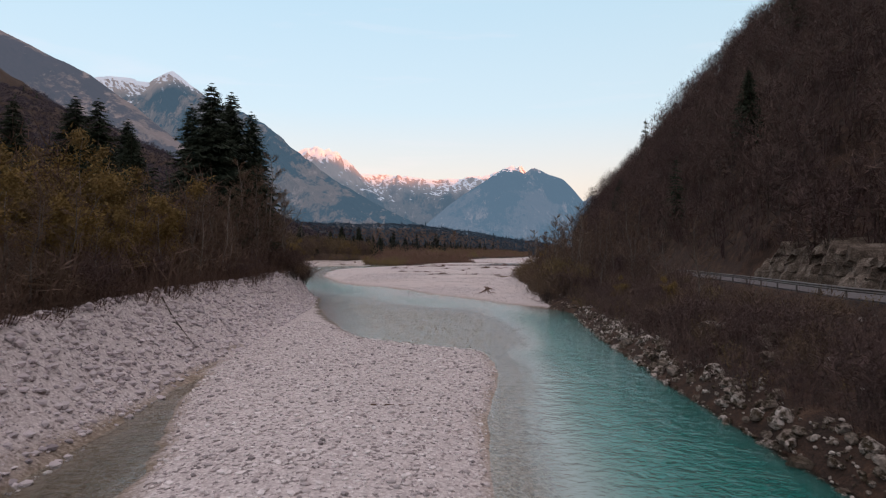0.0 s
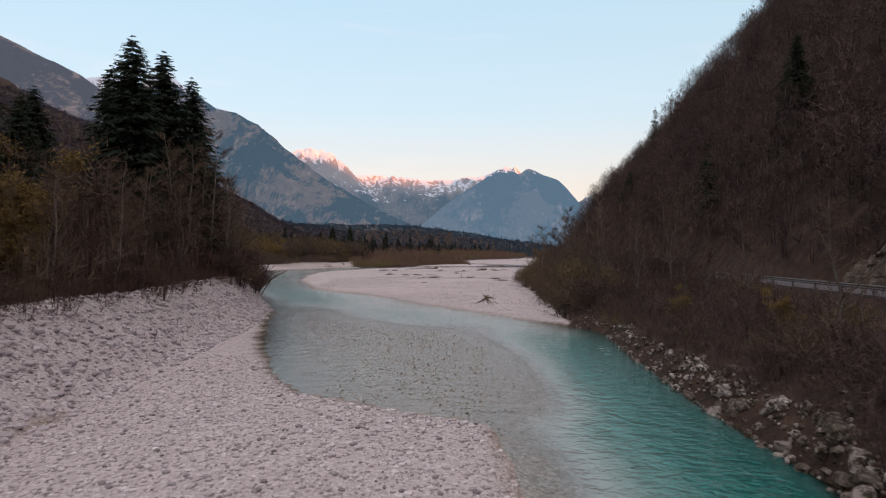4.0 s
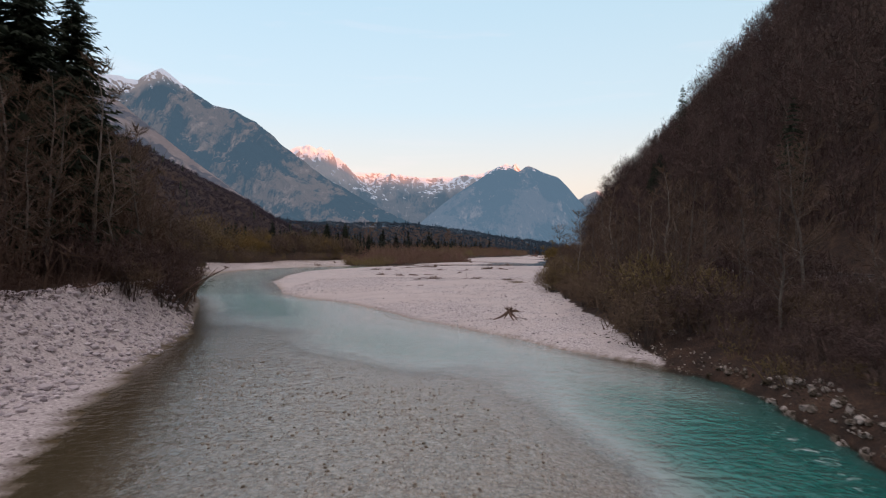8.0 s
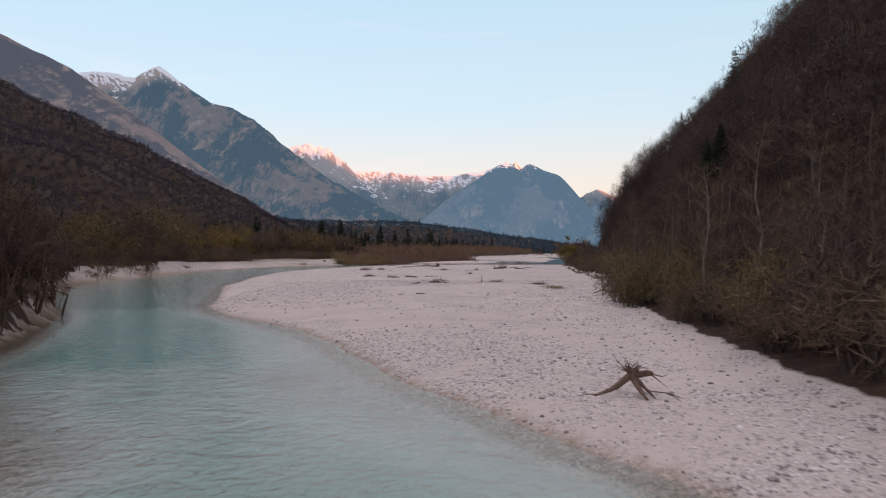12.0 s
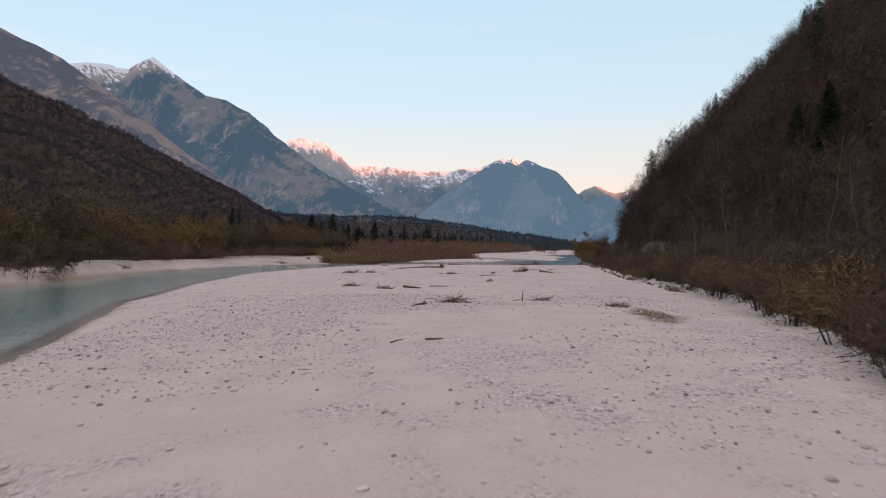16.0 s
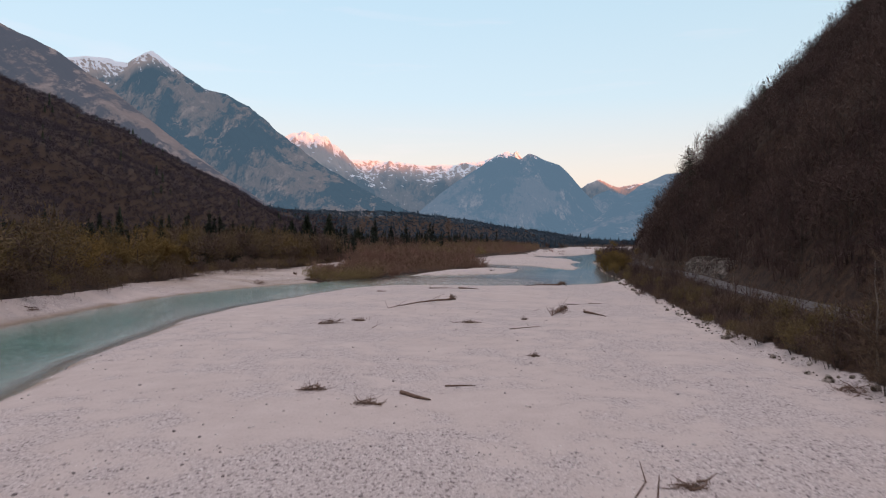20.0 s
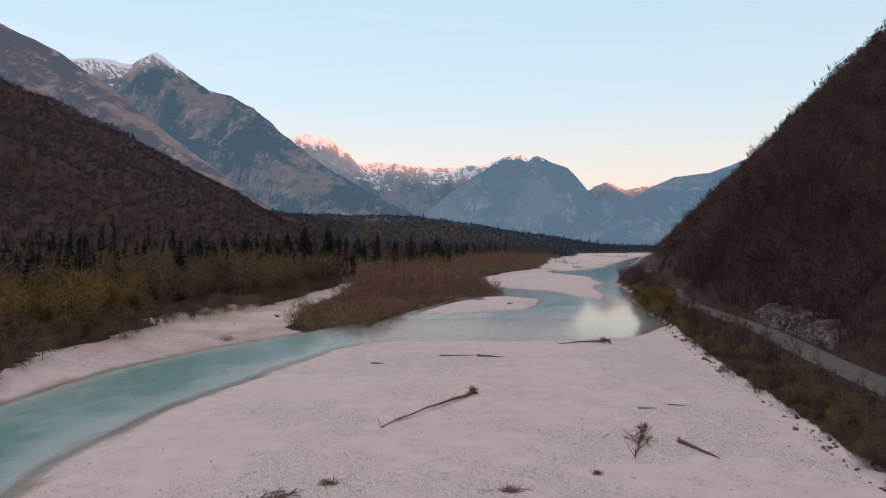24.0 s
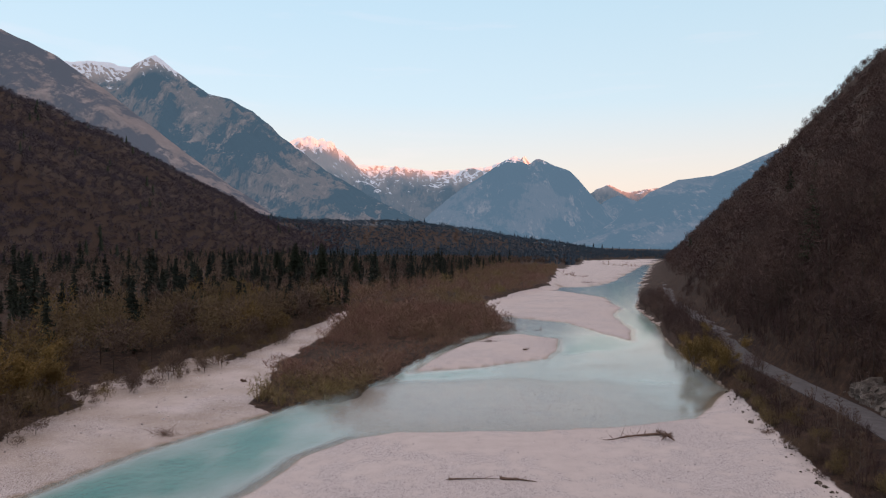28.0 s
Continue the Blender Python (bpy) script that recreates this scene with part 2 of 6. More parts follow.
def ground_material():
    m, nodes, links, sh = material("valley_ground")
    nt = m.node_tree
    tc = nodes.new("ShaderNodeTexCoord")
    def cells(scale):
        v = nodes.new("ShaderNodeTexVoronoi")
        v.inputs["Scale"].default_value = scale
        links.new(tc.outputs["Object"], v.inputs["Vector"])
        return v
    coarse, fine = cells(8.5), cells(19.0)
    broad, mid = noise_node(nt, 0.05, 3), noise_node(nt, 0.4, 5)
    sep = nodes.new("ShaderNodeSeparateColor")
    links.new(coarse.outputs["Color"], sep.inputs["Color"])
    sep2 = nodes.new("ShaderNodeSeparateColor")
    links.new(fine.outputs["Color"], sep2.inputs["Color"])
    pebble = calc(nt, "ADD", calc(nt, "MULTIPLY", sep.outputs[0], 0.5), calc(nt, "MULTIPLY", sep2.outputs[0], 0.5))
    stones = ramp(nt, pebble, [(0.05, (0.38, 0.338, 0.332)), (0.3, (0.495, 0.448, 0.44)), (0.6, (0.60, 0.547, 0.535)), (0.95, (0.76, 0.715, 0.705))])
    stones = mix(nt, ramp(nt, sep.outputs[1], [(0.90, (0, 0, 0)), (0.92, (1, 1, 1))]), stones, (0.22, 0.19, 0.188))
    sand = ramp(nt, mid, [(0.3, (0.50, 0.438, 0.414)), (0.7, (0.575, 0.512, 0.487))])
    sandy = ramp(nt, calc(nt, "ADD", calc(nt, "MULTIPLY", broad, 0.65), calc(nt, "MULTIPLY", mid, 0.35)), [(0.455, (0, 0, 0)), (0.54, (1, 1, 1))])
    # small shade between stones, painted into the gravel colour at two scales
    gap_shade = ramp(nt, coarse.outputs["Distance"], [(0.40, (1, 1, 1)), (0.85, (0.80, 0.785, 0.785))])
    fine_gap_shade = ramp(nt, fine.outputs["Distance"], [(0.45, (1, 1, 1)), (0.9, (0.86, 0.85, 0.845))])
    stones = mix(nt, 1.0, mix(nt, 1.0, stones, gap_shade, "MULTIPLY"), fine_gap_shade, "MULTIPLY")
    where = nodes.new("ShaderNodeSeparateXYZ")
    links.new(tc.outputs["Object"], where.inputs[0])
    inland = nodes.new("ShaderNodeMapRange")
    inland.inputs["From Min"].default_value, inland.inputs["From Max"].default_value, inland.inputs["To Min"].default_value = 70.0, 100.0, 0.15
    links.new(where.outputs[1], inland.inputs["Value"])
    sandy = calc(nt, "MULTIPLY", sandy, inland.outputs["Result"])
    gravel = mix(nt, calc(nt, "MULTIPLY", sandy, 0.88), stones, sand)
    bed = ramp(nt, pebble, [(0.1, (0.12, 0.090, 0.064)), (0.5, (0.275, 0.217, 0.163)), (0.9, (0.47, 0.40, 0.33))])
    # algae tone, which also carries dark reflections painted into the bed
    bed = mix(nt, calc(nt, "MULTIPLY", attr(nt, "algae_shade"), 0.93), bed, (0.070, 0.050, 0.018))
    gravel = mix(nt, attr(nt, "wet"), gravel, bed)
    leaves = calc(nt, "ADD", calc(nt, "MULTIPLY", noise_node(nt, 0.7, 5), 0.45), calc(nt, "MULTIPLY", noise_node(nt, 11.0, 4, 0.7), 0.55))
    litter = ramp(nt, leaves, [(0.36, (0.010, 0.008, 0.007)), (0.47, (0.036, 0.024, 0.018)), (0.56, (0.062, 0.036, 0.024)), (0.66, (0.12, 0.080, 0.054))])
    rocky = ramp(nt, noise_node(nt, 0.35, 8, 0.65), [(0.3, (0.08, 0.065, 0.055)), (0.5, (0.22, 0.19, 0.165)), (0.7, (0.36, 0.32, 0.29))])
    edge = calc(nt, "ADD", attr(nt, "veg"), calc(nt, "MULTIPLY", calc(nt, "SUBTRACT", mid, 0.5), 1.2))
    veg = ramp(nt, edge, [(0.42, (0, 0, 0)), (0.58, (1, 1, 1))])
    col = mix(nt, veg, gravel, litter)
    rock_edge = calc(nt, "ADD", attr(nt, "rock"), calc(nt, "SUBTRACT", mid, 0.5))
    col = mix(nt, ramp(nt, rock_edge, [(0.4, (0, 0, 0)), (0.6, (1, 1, 1))]), col, rocky)
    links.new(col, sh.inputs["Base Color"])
    sh.inputs["Roughness"].default_value, sh.inputs["Specular IOR Level"].default_value = 0.95, 0.2
    h = calc(nt, "ADD", calc(nt, "MULTIPLY", coarse.outputs["Distance"], -1.0), calc(nt, "MULTIPLY", fine.outputs["Distance"], -0.5))
    h = calc(nt, "MULTIPLY", h, calc(nt, "SUBTRACT", 1.0, calc(nt, "MULTIPLY", sandy, 0.75)))
    h = calc(nt, "ADD", h, calc(nt, "MULTIPLY", calc(nt, "MULTIPLY", noise_node(nt, 3.4, 8, 0.75), attr(nt, "veg")), 4.5))
    bump(nt, h, 0.45, 0.06, sh)
    return m


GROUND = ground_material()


def water_material():
    """Clear river water: what lies under it shows where it is shallow, its own milky green where it is deep, painted
    dark under the steep bank for the hillside it reflects.
    """
    m, nodes, links, sh = material("river_water")
    nt = m.node_tree
    nodes.remove(sh)
    # shallow stops raised pale, which paints in part of the sky's reflection
    deep = ramp(nt, attr(nt, "depth"), [(0.0, (0.57, 0.61, 0.59)), (0.36, (0.43, 0.54, 0.515)), (0.64, (0.105, 0.275, 0.24)), (0.85, (0.022, 0.20, 0.17)), (1.0, (0.006, 0.15, 0.125))])
    body = nodes.new("ShaderNodeBsdfDiffuse")
    links.new(mix(nt, attr(nt, "bank_shade"), (0.012, 0.105, 0.092), deep), body.inputs["Color"])
    clear = nodes.new("ShaderNodeBsdfTransparent")
    clear.inputs["Color"].default_value = (0.94, 0.985, 0.98, 1)
    milky = ramp(nt, attr(nt, "depth"), [(0.0, (0, 0, 0)), (0.18, (0.04, 0.04, 0.04)), (0.27, (0.36, 0.36, 0.36)), (0.40, (0.68, 0.68, 0.68)), (0.65, (0.8, 0.8, 0.8)), (1.0, (0.96, 0.96, 0.96))])
    under = nodes.new("ShaderNodeMixShader")
    links.new(milky, under.inputs[0]); links.new(clear.outputs[0], under.inputs[1]); links.new(body.outputs[0], under.inputs[2])
    gloss = nodes.new("ShaderNodeBsdfGlossy")
    gloss.inputs["Roughness"].default_value = 0.06
    gloss.inputs["Color"].default_value = (0.95, 0.95, 0.95, 1)
    fres = nodes.new("ShaderNodeFresnel")
    fres.inputs["IOR"].default_value = 1.33
    tc = nodes.new("ShaderNodeTexCoord")
    mp = nodes.new("ShaderNodeMapping")
    mp.inputs["Scale"].default_value = (1.25, 1.35, 1.0)
    links.new(tc.outputs["Object"], mp.inputs["Vector"])
    waves = []
    for scale, detail in ((0.8, 5.0), (2.4, 4.0)):
        n = nodes.new("ShaderNodeTexNoise")
        n.inputs["Scale"].default_value, n.inputs["Detail"].default_value, n.inputs["Distortion"].default_value = scale, detail, 0.6
        links.new(mp.outputs["Vector"], n.inputs["Vector"])
        waves.append(n.outputs["Fac"])
    h = calc(nt, "MULTIPLY", calc(nt, "ADD", waves[0], calc(nt, "MULTIPLY", waves[1], 0.5)), attr(nt, "ripple"))
    b = nodes.new("ShaderNodeBump")
    b.inputs["Strength"].default_value, b.inputs["Distance"].default_value = 0.6, 0.24
    links.new(h, b.inputs["Height"])
    foam = nodes.new("ShaderNodeBsdfDiffuse")
    foam.inputs["Color"].default_value = (0.75, 0.78, 0.78, 1)
    crest = ramp(nt, calc(nt, "MULTIPLY", calc(nt, "ADD", calc(nt, "MULTIPLY", waves[0], 0.6), calc(nt, "MULTIPLY", waves[1], 0.6)), attr(nt, "foam")), [(0.60, (0, 0, 0)), (0.82, (0.8, 0.8, 0.8))])
    for n in (gloss, fres, body):
        links.new(b.outputs["Normal"], n.inputs["Normal"])
    out = nodes.new("ShaderNodeMixShader")
    links.new(fres.outputs[0], out.inputs[0]); links.new(under.outputs[0], out.inputs[1]); links.new(gloss.outputs[0], out.inputs[2])
    white = nodes.new("ShaderNodeMixShader")
    links.new(crest, white.inputs[0]); links.new(out.outputs[0], white.inputs[1]); links.new(foam.outputs[0], white.inputs[2])
    links.new(white.outputs[0], nodes["Material Output"].inputs["Surface"])
    return m


WATER = water_material()


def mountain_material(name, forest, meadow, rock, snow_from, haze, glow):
    """A mountain of the far backdrop: woods, meadows, rock and snow by height and slope, with distance haze added as a
    blue glow.
    """
    m, nodes, links, sh = material(name)
    nt = m.node_tree
    geo = nodes.new("ShaderNodeNewGeometry")
    pos = nodes.new("ShaderNodeSeparateXYZ")
    links.new(geo.outputs["Position"], pos.inputs[0])
    nor = nodes.new("ShaderNodeSeparateXYZ")
    links.new(geo.outputs["Normal"], nor.inputs[0])
    big, mid, fine = noise_node(nt, 0.0028, 6), noise_node(nt, 0.009, 7, 0.65), noise_node(nt, 0.035, 7, 0.78)
    gully = nodes.new("ShaderNodeMapping")
    gully.inputs["Scale"].default_value = (1.0, 0.30, 0.42)
    links.new(nodes.new("ShaderNodeTexCoord").outputs["Object"], gully.inputs["Vector"])
    for out in (mid, fine):
        links.new(gully.outputs["Vector"], out.node.inputs["Vector"])
    woods = ramp(nt, calc(nt, "ADD", calc(nt, "MULTIPLY", big, 0.45), calc(nt, "ADD", calc(nt, "MULTIPLY", mid, 0.3), calc(nt, "MULTIPLY", fine, 0.25))), [(0.40, forest), (0.49, forest), (0.53, meadow)])
    ledge = calc(nt, "ADD", calc(nt, "MULTIPLY", mid, 0.5), calc(nt, "MULTIPLY", fine, 0.5))
    col = mix(nt, ramp(nt, ledge, [(0.545, (0, 0, 0)), (0.62, (1, 1, 1))]), woods, rock)
    height = calc(nt, "DIVIDE", calc(nt, "SUBTRACT", pos.outputs[2], snow_from - 120), 240.0)
    hi = calc(nt, "ADD", height, calc(nt, "MULTIPLY", calc(nt, "SUBTRACT", big, 0.5), 1.2))
    col = mix(nt, ramp(nt, hi, [(0.1, (0, 0, 0)), (0.45, (1, 1, 1))]), col, mix(nt, fine, rock, tuple(min(1.0, v * 1.4) for v in rock)))
    sn = calc(nt, "ADD", hi, calc(nt, "MULTIPLY", calc(nt, "SUBTRACT", calc(nt, "ADD", nor.outputs[2], calc(nt, "MULTIPLY", fine, 0.9)), 1.12), 2.2))
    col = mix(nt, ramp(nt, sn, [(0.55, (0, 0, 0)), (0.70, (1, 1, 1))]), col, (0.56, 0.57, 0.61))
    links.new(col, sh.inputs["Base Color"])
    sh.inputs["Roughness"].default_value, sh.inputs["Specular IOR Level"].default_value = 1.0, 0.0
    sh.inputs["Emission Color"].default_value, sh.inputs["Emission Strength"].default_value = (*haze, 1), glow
    return m


# ---- mesh helpers ----
def sheet(name, verts, faces, mats, attrs=None, mat_index=None, smooth=False):
    """A mesh object from arrays of places and triangles or quads."""
    me = bpy.data.meshes.new(name)
    n, k = faces.shape
    me.vertices.add(len(verts)); me.vertices.foreach_set("co", np.asarray(verts, np.float32).ravel())
    me.loops.add(n * k); me.loops.foreach_set("vertex_index", faces.astype(np.int32).ravel())
    me.polygons.add(n); me.polygons.foreach_set("loop_start", np.arange(0, n * k, k, dtype=np.int32))
    if mat_index is not None:
        me.polygons.foreach_set("material_index", mat_index.astype(np.int32))
    me.polygons.foreach_set("use_smooth", np.full(n, smooth))
    for key, values in (attrs or {}).items():
        me.attributes.new(key, "FLOAT", "POINT").data.foreach_set("value", np.asarray(values, np.float32))
    me.update(calc_edges=True)
    for mt in mats:
        me.materials.append(mt)
    return me


def place_mesh(name, me, parent=None, label=""):
    ob = new(name, me)
    ob.parent = parent
    return tagged(ob, label)


def part(name, bm, mat, parent, label=""):
    me = bpy.data.meshes.new(name)
    bm.to_mesh(me)
    bm.free()
    me.materials.append(mat)
    return place_mesh(name, me, parent, label)


RNG = np.random.default_rng(7)


def value_noise(x, y, scale, seed=0, octaves=4, gain=0.5):
    """Smooth noise in about -1..1 on arrays."""
    x, y = np.asarray(x, float) / scale, np.asarray(y, float) / scale
    out, amp, total = np.zeros(np.broadcast(x, y).shape), 1.0, 0.0
    for o in range(octaves):
        xi, yi = np.floor(x).astype(np.int64), np.floor(y).astype(np.int64)
        fx, fy = x - xi, y - yi
        fx, fy = fx * fx * (3 - 2 * fx), fy * fy * (3 - 2 * fy)
        def h(a, b):
            v = np.sin(a * 127.1 + b * 311.7 + (seed + o) * 74.7) * 43758.5453
            return 2 * (v - np.floor(v)) - 1
        out += amp * ((h(xi, yi) * (1 - fx) + h(xi + 1, yi) * fx) * (1 - fy) + (h(xi, yi + 1) * (1 - fx) + h(xi + 1, yi + 1) * fx) * fy)
        total, amp, x, y = total + amp, amp * gain, x * 2.03, y * 2.03
    return out / total


def inside(poly, x, y):
    """Distance to the edge of a polygon, positive inside."""
    p = np.array(poly, float)
    q = np.roll(p, -1, 0)
    best, odd = np.full(x.shape, 1e9), np.zeros(x.shape, bool)
    for (ax, ay), (bx, by) in zip(p, q):
        dx, dy = bx - ax, by - ay
        t = np.clip(((x - ax) * dx + (y - ay) * dy) / (dx * dx + dy * dy), 0, 1)
        best = np.minimum(best, (x - ax - t * dx) ** 2 + (y - ay - t * dy) ** 2)
        if dy:
            odd ^= ((ay > y) != (by > y)) & (x < (y - ay) / dy * dx + ax)
    return np.where(odd, 1, -1) * np.sqrt(best)


def line(*pts):
    """X as a smooth function of Y through the given points."""
    p = np.array(pts, float)
    return lambda y: np.interp(y, p[:, 1], p[:, 0])


# ---- the plan: banks, bars, road, hills ----
LEFT_EDGE = line((-13, -90), (-11, 18), (-12, 30), (-12.5, 45), (-13, 60), (-15, 83), (-17, 94), (-20, 104), (-25, 120), (-30, 132), (-43, 153), (-54, 180), (-57, 205), (-58, 228), (-58, 258), (-55, 284), (-46, 309), (-38, 322), (-29, 341), (-19, 356), (-13, 378), (-1, 423), (9, 446), (16, 456), (16, 543), (72, 668), (133, 991), (207, 1223), (260, 1450), (520, 1700), (700, 2600), (720, 5000))
RIGHT_EDGE = line((12, -90), (12, 27), (12.7, 42), (13.2, 55), (14.2, 66), (15, 75), (14, 82), (12.5, 92), (12.5, 103), (13.5, 116), (16, 138), (22, 158), (27, 180), (29.5, 205), (31, 228), (36, 262), (39, 285), (44, 312), (49, 338), (54, 352), (58, 386), (66, 430), (76, 470), (87, 536), (130, 680), (237, 1018), (374, 1441), (520, 2000), (700, 5000))
ROAD_MID = line((25, -90), (25.5, 0), (27, 40), (30, 60), (33, 86), (34, 120), (36, 160), (39, 200), (44, 240), (50, 275), (56.5, 306), (58.7, 320), (60.5, 340), (63.5, 367), (69, 390), (77, 414), (91, 478), (101, 530), (150, 690), (250, 1018), (390, 1441), (540, 2000), (720, 5000))
LEFT_TOP = line((-20, -90), (-15, 20), (-16.5, 31), (-18, 46), (-18.5, 64), (-20, 84), (-20, 96), (-22.5, 106), (-27, 120), (-32, 134), (-45, 156), (-57, 182), (-60, 205), (-61, 228), (-63, 252), (-64, 280), (-65, 300), (-66, 315), (-62, 335), (-57, 350), (-53, 375), (-51, 400), (-47, 470), (-45, 490), (13, 497), (15, 543), (68, 680), (125, 991), (200, 1223), (250, 1450), (500, 1720), (700, 5000))
LEFT_HEIGHT = line((3.6, -90), (3.6, 90), (3.2, 120), (2.6, 200), (2.2, 262), (1.5, 285), (1.2, 500), (2.0, 700), (2.0, 5000))
HILL_FOOT_WEST = line((-140, -400), (-200, 200), (-300, 600), (-330, 850), (-290, 1100), (-245, 1400), (-250, 2000))
DEEP = line((10, -90), (10, 20), (10.8, 48), (10.5, 64), (6, 76), (-6, 92), (-15, 106), (-20, 120), (-26, 140), (-34, 160), (-46, 200), (-48, 250), (-43, 290), (-33, 310), (-23, 330), (-12, 352), (0, 385), (35, 405), (66, 450), (78, 500), (92, 580), (140, 780), (220, 1018), (330, 1441), (500, 5000))
BAR_NEAR = [(-8.5, -90), (2, -90), (2, 18), (2.5, 27), (3.5, 40), (3, 45), (0, 46.5), (-5.2, 51), (-8, 57.5), (-10.2, 63), (-11.8, 69), (-15, 83), (-17, 92), (-19, 92), (-14, 50), (-12, 36), (-10.5, 29), (-8.3, 21), (-7.2, 14)]
BAR_BIG = [(14, 80), (9, 88), (6, 94), (2, 101), (-1, 107), (-5, 117), (-9, 124), (-13, 129), (-18, 136), (-21, 143), (-25, 158), (-30, 174), (-35, 206), (-37.5, 240), (-36, 256), (-33, 271), (-28, 289), (-24, 304), (-19, 313), (-12, 318), (5, 319), (20, 321), (38, 328), (46, 340), (52, 350), (70, 352), (70, 300), (40, 200), (30, 80)]
ISLET = [(-12, 367), (-1, 406), (12, 431), (20, 436), (31, 425), (26, 400), (21, 388), (5, 375)]
BAR_FAR = [(53, 421), (48, 440), (42, 470), (10, 500), (7, 527), (30, 610), (69, 655), (86, 600), (80, 560), (79, 536), (66, 500), (60, 450)]
BAR_UP = [(78, 690), (85, 800), (130, 991), (200, 1223), (230, 1600), (420, 1600), (300, 1260), (222, 1030), (165, 860), (122, 740), (100, 700)]
# left margin, darkened for algae and for the trees reflected there
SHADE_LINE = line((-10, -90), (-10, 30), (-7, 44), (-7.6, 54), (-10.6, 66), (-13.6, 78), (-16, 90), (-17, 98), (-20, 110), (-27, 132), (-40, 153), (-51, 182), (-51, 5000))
WEST_RISE = [0, 42, 104, 172, 262, 430]
ROAD_Z = 4.0


def lay(x, y):
    """Height of the ground, and how much of it is wooded, wet or rock."""
    x, y = np.asarray(x, float), np.asarray(y, float)
    le, re, rm, lt, lh = LEFT_EDGE(y), RIGHT_EDGE(y), ROAD_MID(y), LEFT_TOP(y), LEFT_HEIGHT(y)
    wob = value_noise(x, y, 9, 3) * 0.9
    bars = np.full(x.shape, -1e9)
    for poly in (BAR_NEAR, BAR_BIG, ISLET, BAR_FAR, BAR_UP):
        bars = np.maximum(bars, inside(poly, x, y))
    bars = bars + wob * np.clip(y / 60, 0.25, 1.0)
    d_left, d_right = (le - x) + wob * 0.6, (x - re) + wob * 0.6
    land = np.maximum(np.maximum(bars, d_left), d_right)
    # the bed
    deep = np.exp(-((x - DEEP(y)) / np.interp(y, [0, 60, 80, 140, 300, 400, 1000], [4.4, 4.8, 7, 9, 11, 10, 25])) ** 2)
    riffle = np.exp(-(((x + 3) / 11.6) ** 4 + ((y - 62) / 19) ** 4)) + 0.9 * np.exp(-((x - SHADE_LINE(y) - 2) / 6) ** 2) * np.interp(y, [40, 55, 92, 112], [0, 1, 1, 0]) + 1.3 * np.exp(-(((x - 3) / 27) ** 4 + ((y - 338) / 20) ** 4)) + np.exp(-(((x + 9) / 2.5) ** 2 + ((y - 10) / 30) ** 2))
    most = np.maximum(0.10, 0.36 + np.interp(y, [66, 80, 98, 114, 150, 200], [1.25, 0.32, 0.28, 0.60, 0.5, 0.46]) * deep * (1 - np.clip(riffle, 0, 1)) - 0.36 * np.clip(riffle, 0, 1)) + 0.10 * value_noise(x, y, 6, 9) + 0.22 * deep * value_noise(x, y * 0.6, 4.5, 10) + 0.10 * value_noise(x, y, 13, 11) - 0.09 * np.clip(riffle, 0, 1) * (1 + 0.9 * value_noise(x, y, 2.2, 19))
    off = np.clip(-land, 0, None)
    shelf = np.where((-d_right < -np.maximum(bars, d_left) * 0.8) & (y < 84), np.maximum(0.15 * off, 0.06 + (off - 0.4) * 2.6), 0.22 * off)
    most = np.clip(most, 0.012, 3)
    z = -np.minimum(shelf, most)
    # gravel bars
    zb = 0.30 * (1 - np.exp(-np.clip(bars, 0, None) / 1.2)) + np.clip(bars * 0.035, 0, 0.75) + 0.10 * value_noise(x, y, 14, 5) * np.clip(bars / 4, 0, 1) + 0.02 * value_noise(x, y, 1.5, 8) * np.clip(bars, 0, 1)
    z = np.where(bars > 0, np.maximum(z, zb), z)
    pool = np.clip(1.5 * np.exp(-(((x - 14.3 - 0.11 * (y - 162) + 0.9 * value_noise(x, y, 2.5, 61)) / 1.7) ** 2 + ((y - 162) / 6.6) ** 2)) - 0.35 + 0.5 * value_noise(x, y, 0.9, 62), 0, 1) * (np.hypot((x - 14.3) / 5, (y - 162) / 11) < 1)
    hollow = np.exp(-(((x - 4.6) / 2.0) ** 2 + ((y - 170.8) / 1.3) ** 2))
    z = z - (0.10 * pool + 0.22 * hollow) * (bars > 0)
    # left bank
    run = np.clip((le - x) / np.maximum(le - lt, 1.0), 0, 1)
    zl = 0.12 + lh * (0.25 * run + 0.75 * run ** 1.5) + 0.22 * value_noise(x, y, 3.0, 12) * np.clip(run * 3, 0, 1) * np.interp(y, [100, 200], [1, 0.4])
    back = np.clip(lt - x, 0, None)
    zl += np.clip(back * 0.03, 0, 2.5) + 0.5 * value_noise(x, y, 25, 14) * np.clip(back / 15, 0, 1)
    z = np.where(d_left > 0, np.maximum(z, zl), z)
    foot = HILL_FOOT_WEST(y)
    up = np.clip(foot - x, 0, 900)
    rise = np.interp(up, [0, 60, 160, 300, 500, 900], WEST_RISE) * np.interp(y, [1500, 2000], [1.0, 0.0])
    z += rise * (1 + 0.16 * value_noise(x, y, 160, 21)) + np.clip(rise / 30, 0, 1) * 6 * value_noise(x, y, 45, 22)
    # right bank, road bench and hillside
    outer, inner = rm - 3.4, rm + 3.6
    f = np.clip(x - re, 0, None) / np.maximum(outer - re, 1.0)
    steep = np.interp(y, [70, 110], [0.55, 0.95])
    rough = value_noise(x, y, 3.2, 31) * np.interp(y, [80, 110], [0.75, 0.3])
